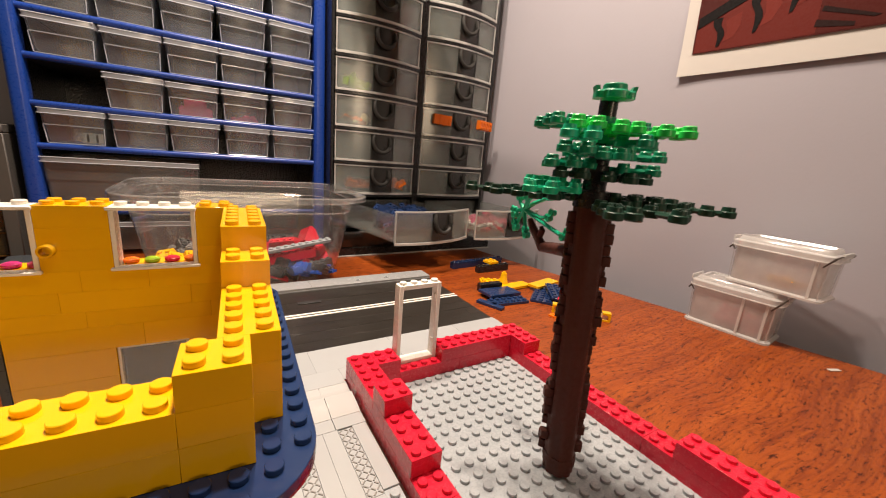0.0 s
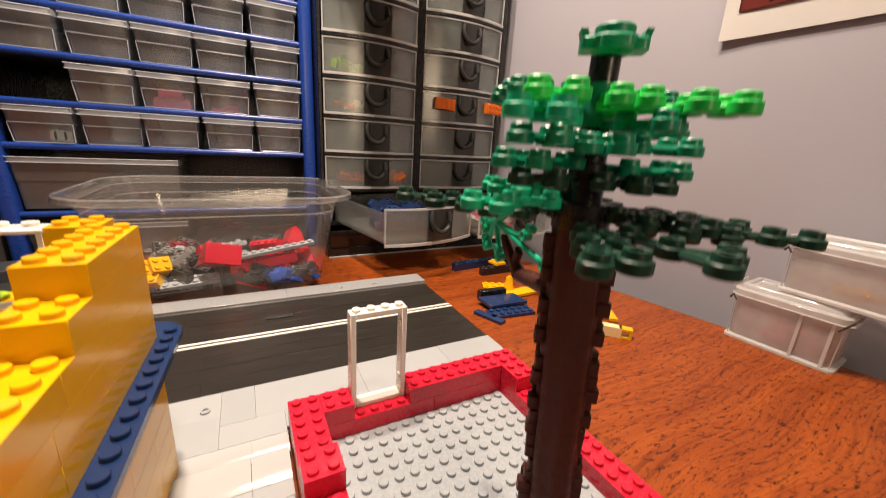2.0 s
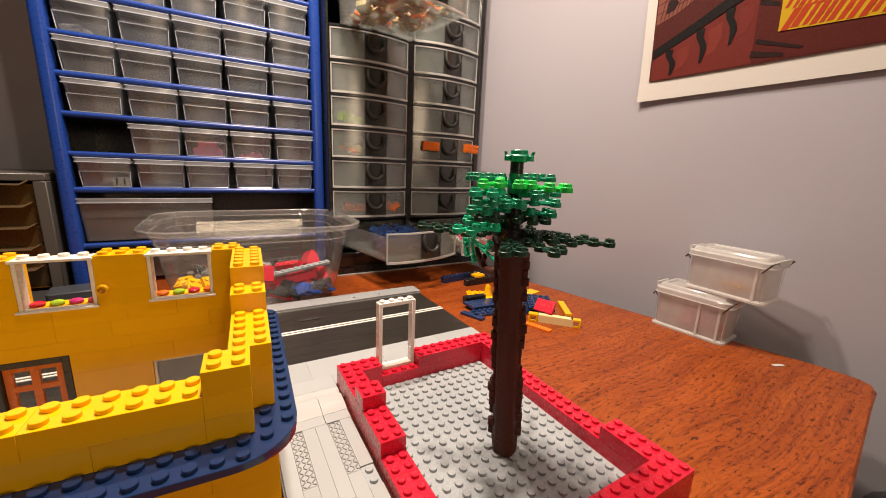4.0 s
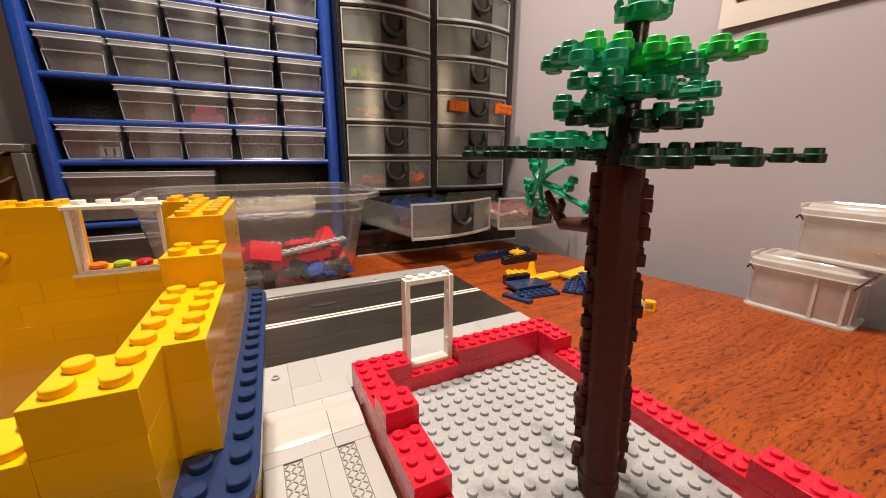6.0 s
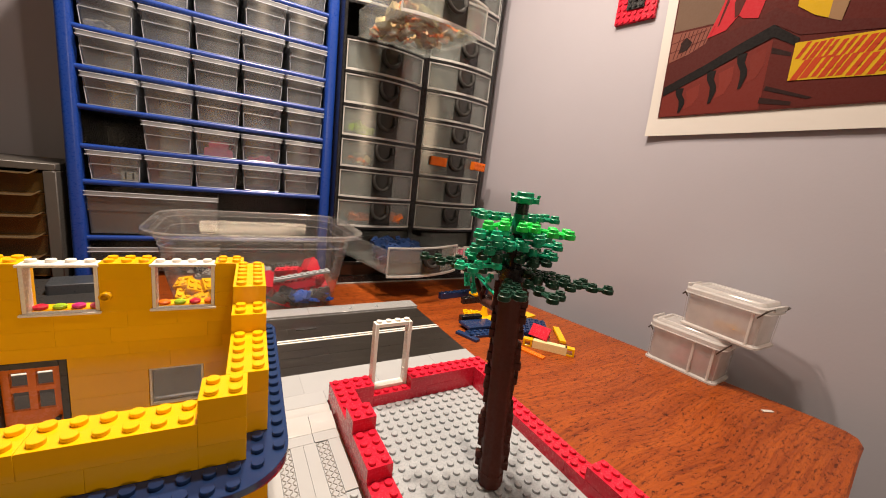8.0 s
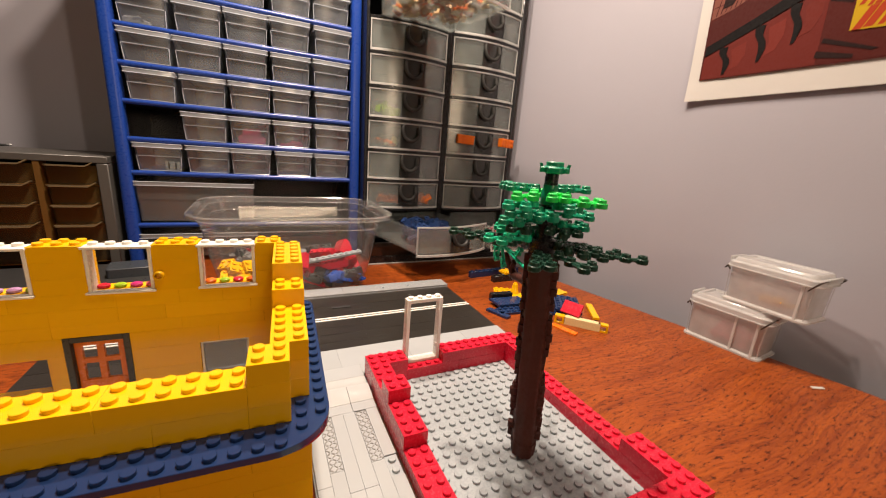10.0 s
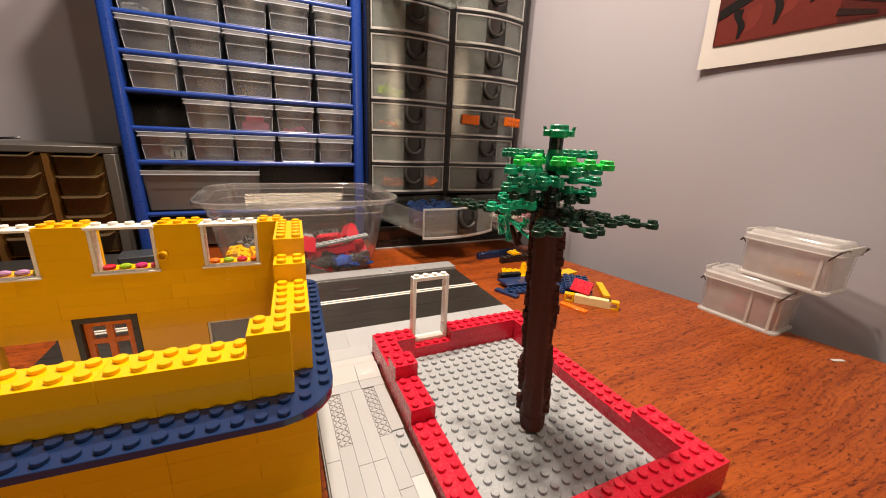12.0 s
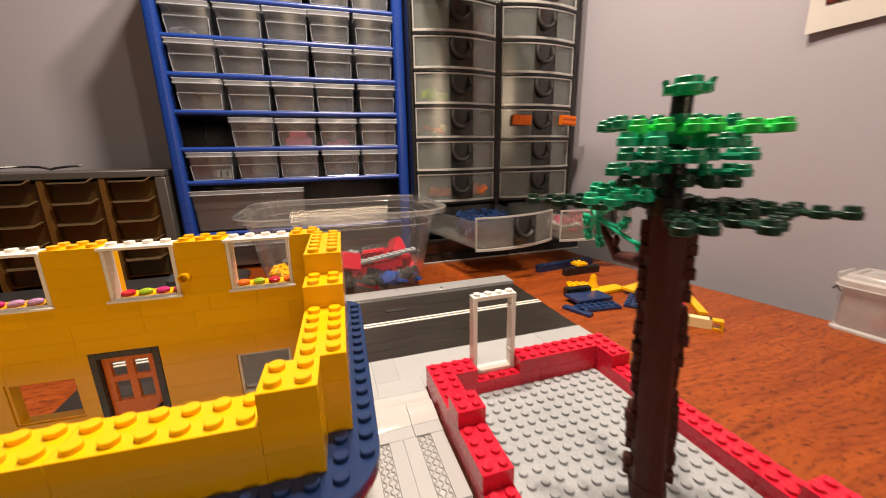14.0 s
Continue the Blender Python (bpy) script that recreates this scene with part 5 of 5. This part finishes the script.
for a0, z0, z1, far, step in ((316, 0.005, 0.133, 0.0062, 0.0048), (338, 0.007, 0.130, 0.0060, 0.0048), (142, 0.004, 0.132, 0.0062, 0.0048), (120, 0.006, 0.130, 0.0060, 0.0048), (45, 0.01, 0.12, 0.0064, 0.0048)):
    z = z0
    while z < z1:
        if rt.random() > 0.20:
            a, out = a0 + rt.uniform(-3, 3), far + bulge(a0, z) + rt.uniform(-0.0003, 0.0011)
            dx, dy = lean(z)
            part("bark_plate", Shape().prism(rounded(-0.0026, -0.0019, 0.0026, 0.0019, 0.0008, 2), 0, step - 0.0004, None, 0.0004), BROWN, tree, "",
                 pose(dx + out * math.cos(radians(a)), dy + out * math.sin(radians(a)), z, 0, 0, a))
        z += step
part("neck", Shape().lathe([(0.0078, TT), (0.0078, 0.1425), (0.0048, 0.1430), (0.0050, 0.153), (0.0042, 0.1535), (0.0042, 0.160), (0.0036, 0.1605), (0.0036, 0.181)], 14), BLACK, tree, "thin dark upper stem")
part("stem_collar", Shape().lathe([(0.0044, 0.162), (0.0044, 0.1695), (0.0040, 0.170), (0.0039, 0.1725)], 14), GREEN, tree)
LEAVES = {
    "large": ([(0, 0), (1, 0), (2, 0.1), (3, 0), (4, 0.1), (5, 0), (6, 0.2), (1.2, 1), (2.2, 1.4), (3.2, 1), (1.4, -1), (2.5, -1.3), (3.6, -1), (4.4, 1)],
              [(0, 1), (1, 2), (2, 3), (3, 4), (4, 5), (5, 6), (1, 7), (2, 8), (3, 9), (1, 10), (2, 11), (3, 12), (4, 13)]),
    "small": ([(0, 0), (1, 0), (2, 0), (3, 0.1), (1.1, 1), (2.2, 1), (1.2, -1), (2.4, -1)], [(0, 1), (1, 2), (2, 3), (1, 4), (2, 5), (1, 6), (2, 7)]),
    "long": ([(0, 0), (1.5, 0), (3, 0.1), (4, 0), (2.6, 0.9), (3.3, -0.8)], [(0, 1), (1, 2), (2, 3), (1, 4), (2, 5)]),
    "sparse": ([(0, 0), (1.5, 0), (2.9, 0.1), (2.3, 0.95)], [(0, 1), (1, 2), (1, 3)]),
    "fan": ([(0, 0), (2.7, 0.1), (3.4, -0.75), (3.5, 0.75), (4.2, 0.1)], [(0, 1), (1, 2), (1, 3), (1, 4)]),
    "twig": ([(0, 0), (2.3, 0), (1.3, 0.7)], [(0, 1), (0, 2)]),
    "tiny": ([(0, 0), (1, 0), (2, 0.2), (2, -0.8)], [(0, 1), (1, 2), (1, 3)]),
}
LEAFMESH = {}


def leaf_step(kind):
    return {"large": 0.00776, "long": 0.0074, "sparse": 0.0078}.get(kind, 0.0068)


def leaf_mesh(kind, mt):
    if (kind, mt.name) not in LEAFMESH:
        s = Shape()
        nodes, bars = LEAVES[kind]
        e = leaf_step(kind)
        for i, (x, y) in enumerate(nodes):
            top = [(0.0022, 0.0028), (0.0013, 0.0028), (0.0013, 0.0014)] if mt in (DKGREEN, TEAL) else [(0.0023, 0.0026), (0.0020, 0.0029)]
            s.lathe([(0.0027, -0.0015), (0.0030, -0.0012), (0.0030, 0.0009), (0.0028, 0.0011), (0.0024, 0.0012)] + top, 16, Matrix.Translation((x * e, y * e, 0)), True)
        for i, j in bars:
            (xa, ya), (xb, yb_) = nodes[i], nodes[j]
            s.tube([(xa * e, ya * e, 0), (xb * e, yb_ * e, 0.0002)], 0.0012, 6)
        LEAFMESH[kind, mt.name] = s.mesh("leaf_branch", mt)
    return LEAFMESH[kind, mt.name]


def leaf(kind, mt, x, y, z, a, tilt=0):
    return part("leaf_branch", leaf_mesh(kind, mt), mt, tree, "", pose(x, y, z, 0, tilt, a))


def reach(kind, mt, x, y, z, tilt=0):
    """A leaf whose outer end lies at the place given."""
    dx, dy = x - TX, y - TYY
    a, far = math.atan2(dy, dx), math.hypot(dx, dy)
    start = far - max(q[0] for q in LEAVES[kind][0]) * leaf_step(kind)
    return leaf(kind, mt, start * math.cos(a), start * math.sin(a), z, math.degrees(a), tilt)


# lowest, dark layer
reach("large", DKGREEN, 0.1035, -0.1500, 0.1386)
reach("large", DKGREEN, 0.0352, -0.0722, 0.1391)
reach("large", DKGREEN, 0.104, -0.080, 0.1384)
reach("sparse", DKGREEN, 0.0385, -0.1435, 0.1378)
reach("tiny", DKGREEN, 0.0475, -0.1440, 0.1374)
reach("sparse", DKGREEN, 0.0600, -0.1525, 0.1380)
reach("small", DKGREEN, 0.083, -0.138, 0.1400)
# hanging-vine layer
reach("sparse", TEAL, 0.0380, -0.1060, 0.1425)
reach("small", TEAL, 0.058, -0.086, 0.1442)
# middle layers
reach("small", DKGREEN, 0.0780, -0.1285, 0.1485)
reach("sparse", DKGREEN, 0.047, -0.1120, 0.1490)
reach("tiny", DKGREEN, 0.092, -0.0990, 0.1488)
reach("sparse", GREEN, 0.0806, -0.1296, 0.1520)
reach("sparse", GREEN, 0.0425, -0.1110, 0.1530)
reach("tiny", GREEN, 0.0600, -0.0940, 0.1525)
reach("sparse", GREEN, 0.0830, -0.1296, 0.1575)
reach("sparse", GREEN, 0.0415, -0.1170, 0.1582)
reach("tiny", GREEN, 0.0590, -0.1280, 0.1570)
reach("tiny", GREEN, 0.079, -0.0890, 0.1580)
reach("sparse", TEAL, 0.0350, -0.1235, 0.1628)
reach("sparse", GREEN, 0.0650, -0.1330, 0.1622)
reach("tiny", GREEN, 0.0950, -0.1130, 0.1618)
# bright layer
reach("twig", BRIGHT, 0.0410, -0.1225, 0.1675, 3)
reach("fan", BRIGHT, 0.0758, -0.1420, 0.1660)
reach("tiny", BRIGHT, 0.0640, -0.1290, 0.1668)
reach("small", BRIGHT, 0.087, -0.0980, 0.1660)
reach("tiny", GREEN, 0.0560, -0.0900, 0.1690)
reach("tiny", GREEN, 0.0930, -0.1090, 0.1700)
reach("tiny", GREEN, 0.0500, -0.1040, 0.1695)
crown = Shape()
mid_ = pose(-0.0012, -0.0025, 0.1785)
crown.lathe([(0.0040, 0), (0.0054, 0.0008), (0.0058, 0.0016), (0.0058, 0.0034), (0.0054, 0.0038), (0.0046, 0.0038), (0.0046, 0.0058), (0.0042, 0.0062)], 18, mid_, True)
for a, far in ((-40, 0.0076), (50, 0.0066), (140, 0.0076), (230, 0.0066)):
    mm = mid_ @ pose(0, 0, 0, 0, 0, a)
    crown.prism(rounded(0.0030, -0.0036, far, 0.0036, 0.0014, 3), 0.0006, 0.0035, mm, 0.0005)
    if far > 0.007:
        crown.loops([[(far - 0.0018 + k, -0.0026, z), (far - 0.0002 + k, -0.0026, z), (far - 0.0002 + k, 0.0026, z), (far - 0.0018 + k, 0.0026, z)] for k, z in ((0, 0.0030), (0.0003, 0.0042), (0.0006, 0.0052))], True, True, mm)
part("crown", crown, GREEN, tree, "flat cup-like green top piece")
# a forked vine that hangs by the side branch
vine = Shape()
FORK = (0.0755, -0.0665, 0.1275)
ARMS = (((0.0700, -0.0760, 0.1395), (0.0735, -0.0700, 0.1345)), ((0.0760, -0.0620, 0.1305), (0.0762, -0.0612, 0.1335)), ((0.0760, -0.0610, 0.1262), (0.0760, -0.0590, 0.1235)), ((0.0762, -0.0625, 0.1220), (0.0760, -0.0610, 0.1165)),
        ((0.0768, -0.0665, 0.1210), (0.0768, -0.0690, 0.1138)), ((0.0760, -0.0740, 0.1248), (0.0762, -0.0840, 0.1215), (0.0760, -0.0950, 0.1185)), ((0.0760, -0.0730, 0.1320), (0.0762, -0.0830, 0.1365)), ((0.0764, -0.0780, 0.1250), (0.0768, -0.0830, 0.1258)))
for arm in ARMS:
    vine.tube([FORK] + list(arm), [0.0013] + [0.0011] * len(arm), 7)
    x, y, z = arm[-1]
    for k, dz in ((0, 0.0), (1, 0.0028)):
        yk = y - k * 0.0022 if y < -0.07 else y + k * 0.0012
        vine.tube([(x - 0.0004 * q, yk, z + dz) for q in (-3, 3)], 0.0021 - 0.0004 * k, 10)
        vine.tube([(x - 0.0013 + 0.0014 * math.cos(q * 0.698) * 0.4, yk + 0.0017 * math.cos(q * 0.698), z + dz + 0.0017 * math.sin(q * 0.698)) for q in range(10)], 0.0006, 6)
part("hanging_vine", vine, TEAL, tree, "sea-green hanging vine", Matrix.Translation((-TX, -TYY, 0)))
branch = Shape().tube([(0.0715, -0.1080, 0.1125), (0.0735, -0.1000, 0.1130), (0.0765, -0.0880, 0.1112), (0.0780, -0.0800, 0.1098)], [0.0036, 0.0033, 0.0030, 0.0028], 10)
branch.tube([(0.0778, -0.0812, 0.1095), (0.0772, -0.0775, 0.1140), (0.0768, -0.0735, 0.1185), (0.0766, -0.0705, 0.1230)], [0.0028, 0.0023, 0.0021, 0.0014], 8)
branch.tube([(0.0770, -0.0785, 0.1150), (0.0768, -0.0800, 0.1185), (0.0768, -0.0790, 0.1205)], [0.0018, 0.0017, 0.0012], 8)
part("side_branch", branch, BROWN, tree, "", Matrix.Translation((-TX, -TYY, 0)))

# ---- loose pieces on the table ----


def loose(name, label, mt, nx, ny, h, m, studs=True, cat="toy brick"):
    o = part(name, brick_mesh(nx, ny, h, mt, studs), mt, None, "", m)
    return tagged(o, label, cat, "loose pieces on the table")


T = TOP
loose("toy_brick", "long navy brick lying on the table", NAVY, 12, 1, B, pose(0.222, 0.213, T, 0, 0, 4), True)
loose("toy_brick", "black brick with holes lying on the table", BLACK, 7, 1, B, pose(0.247, 0.186, T, 0, 0, 1))
loose("toy_plate", "yellow plate resting on a black brick", YELLOW, 2, 2, P, pose(0.268, 0.186, T + B + 0.0017, 0, 0, 8))
loose("toy_plate", "yellow studded plate on the table", YELLOW, 4, 2, P, pose(0.2225, 0.146, T, 0, 0, -26))
loose("toy_tile", "narrow navy tile on the table", NAVY, 4, 1, P, pose(0.178, 0.096, T, 0, 0, -69), False)
loose("toy_plate", "navy studded plate on the table", NAVY, 6, 2, P, pose(0.189, 0.078, T, 0, 0, -6))
loose("toy_plate", "smooth navy plate lying on other plates", NAVY, 6, 3, P, pose(0.196, 0.092, T + P + 0.001, 0, 3, 3), False)
loose("toy_brick", "black brick among navy plates", BLACK, 4, 1, B, pose(0.203, 0.122, T, 0, 0, -4), False)
loose("toy_plate", "yellow smooth plate among navy pieces", YELLOW, 6, 2, P, pose(0.232, 0.112, T + 0.001, 0, 0, 3), False)
loose("toy_plate", "yellow plate in the heap", YELLOW, 6, 2, P, pose(0.274, 0.096, T + 0.0045, 0, 0, 11), False)
loose("toy_plate", "navy studded plate in the heap", NAVY, 8, 4, P, pose(0.262, 0.052, T, 0, 0, 38))
loose("toy_plate", "navy studded wedge plate in the heap", NAVY, 6, 4, P, pose(0.284, 0.040, T + 0.0052, 2, -2, 54))
loose("toy_brick", "red smooth brick on navy plates", RED, 3, 2, P, pose(0.2575, 0.050, T + 0.0095, 52, 0, -70), False)
loose("toy_tile", "yellow tile leaning on the heap", YELLOW, 6, 1, P, pose(0.3025, 0.0285, T + 0.001, 0, 0, 55), False)
loose("toy_brick", "cream smooth beam with yellow ends", CREAM, 5, 1, B, pose(0.2508, 0.0354, T, 0, 0, -48), False)
for x, y in ((0.243, 0.044), (0.2760, 0.0075)):
    br = Shape()
    br.box(0, 0, 0, 0.0112, U, 0.0022, 0.0002).box(0, 0, 0.0074, 0.0112, U, B, 0.0002).box(0, 0, 0.0022, 0.0024, U, 0.0074, 0.0002).box(0.0088, 0, 0.0022, 0.0112, U, 0.0074, 0.0002)
    tagged(part("toy_bracket", br, YELLOW, None, "", pose(x, y, T, 0, 0, -48)), "open yellow bracket at a cream beam's end", "toy brick", "loose pieces on the table")
loose("toy_plate", "orange ladder piece on the table", ORANGE, 4, 1, P * 0.6, pose(0.231, 0.0375, T, 0, 0, -72), False)
cone = Shape().lathe([(0.0078, 0), (0.0078, 0.002), (0.0048, 0.009), (0.0036, 0.0175), (0.0024, 0.0175), (0.0024, 0.0190)], 18, Matrix.Translation((0.247, 0.132, T)), True)
tagged(part("toy_cone", cone, YELLOW), "yellow cone standing among loose pieces", "toy brick", "loose pieces on the table")
chip = Shape().box(-0.0058, -0.0018, 0, 0.0058, 0.0018, 0.0010, 0.0003, pose(0.396, -0.148, T, 0, 0, -25))
tagged(part("paper_scrap", chip, PAPER), "small white scrap lying on the table", "scrap")
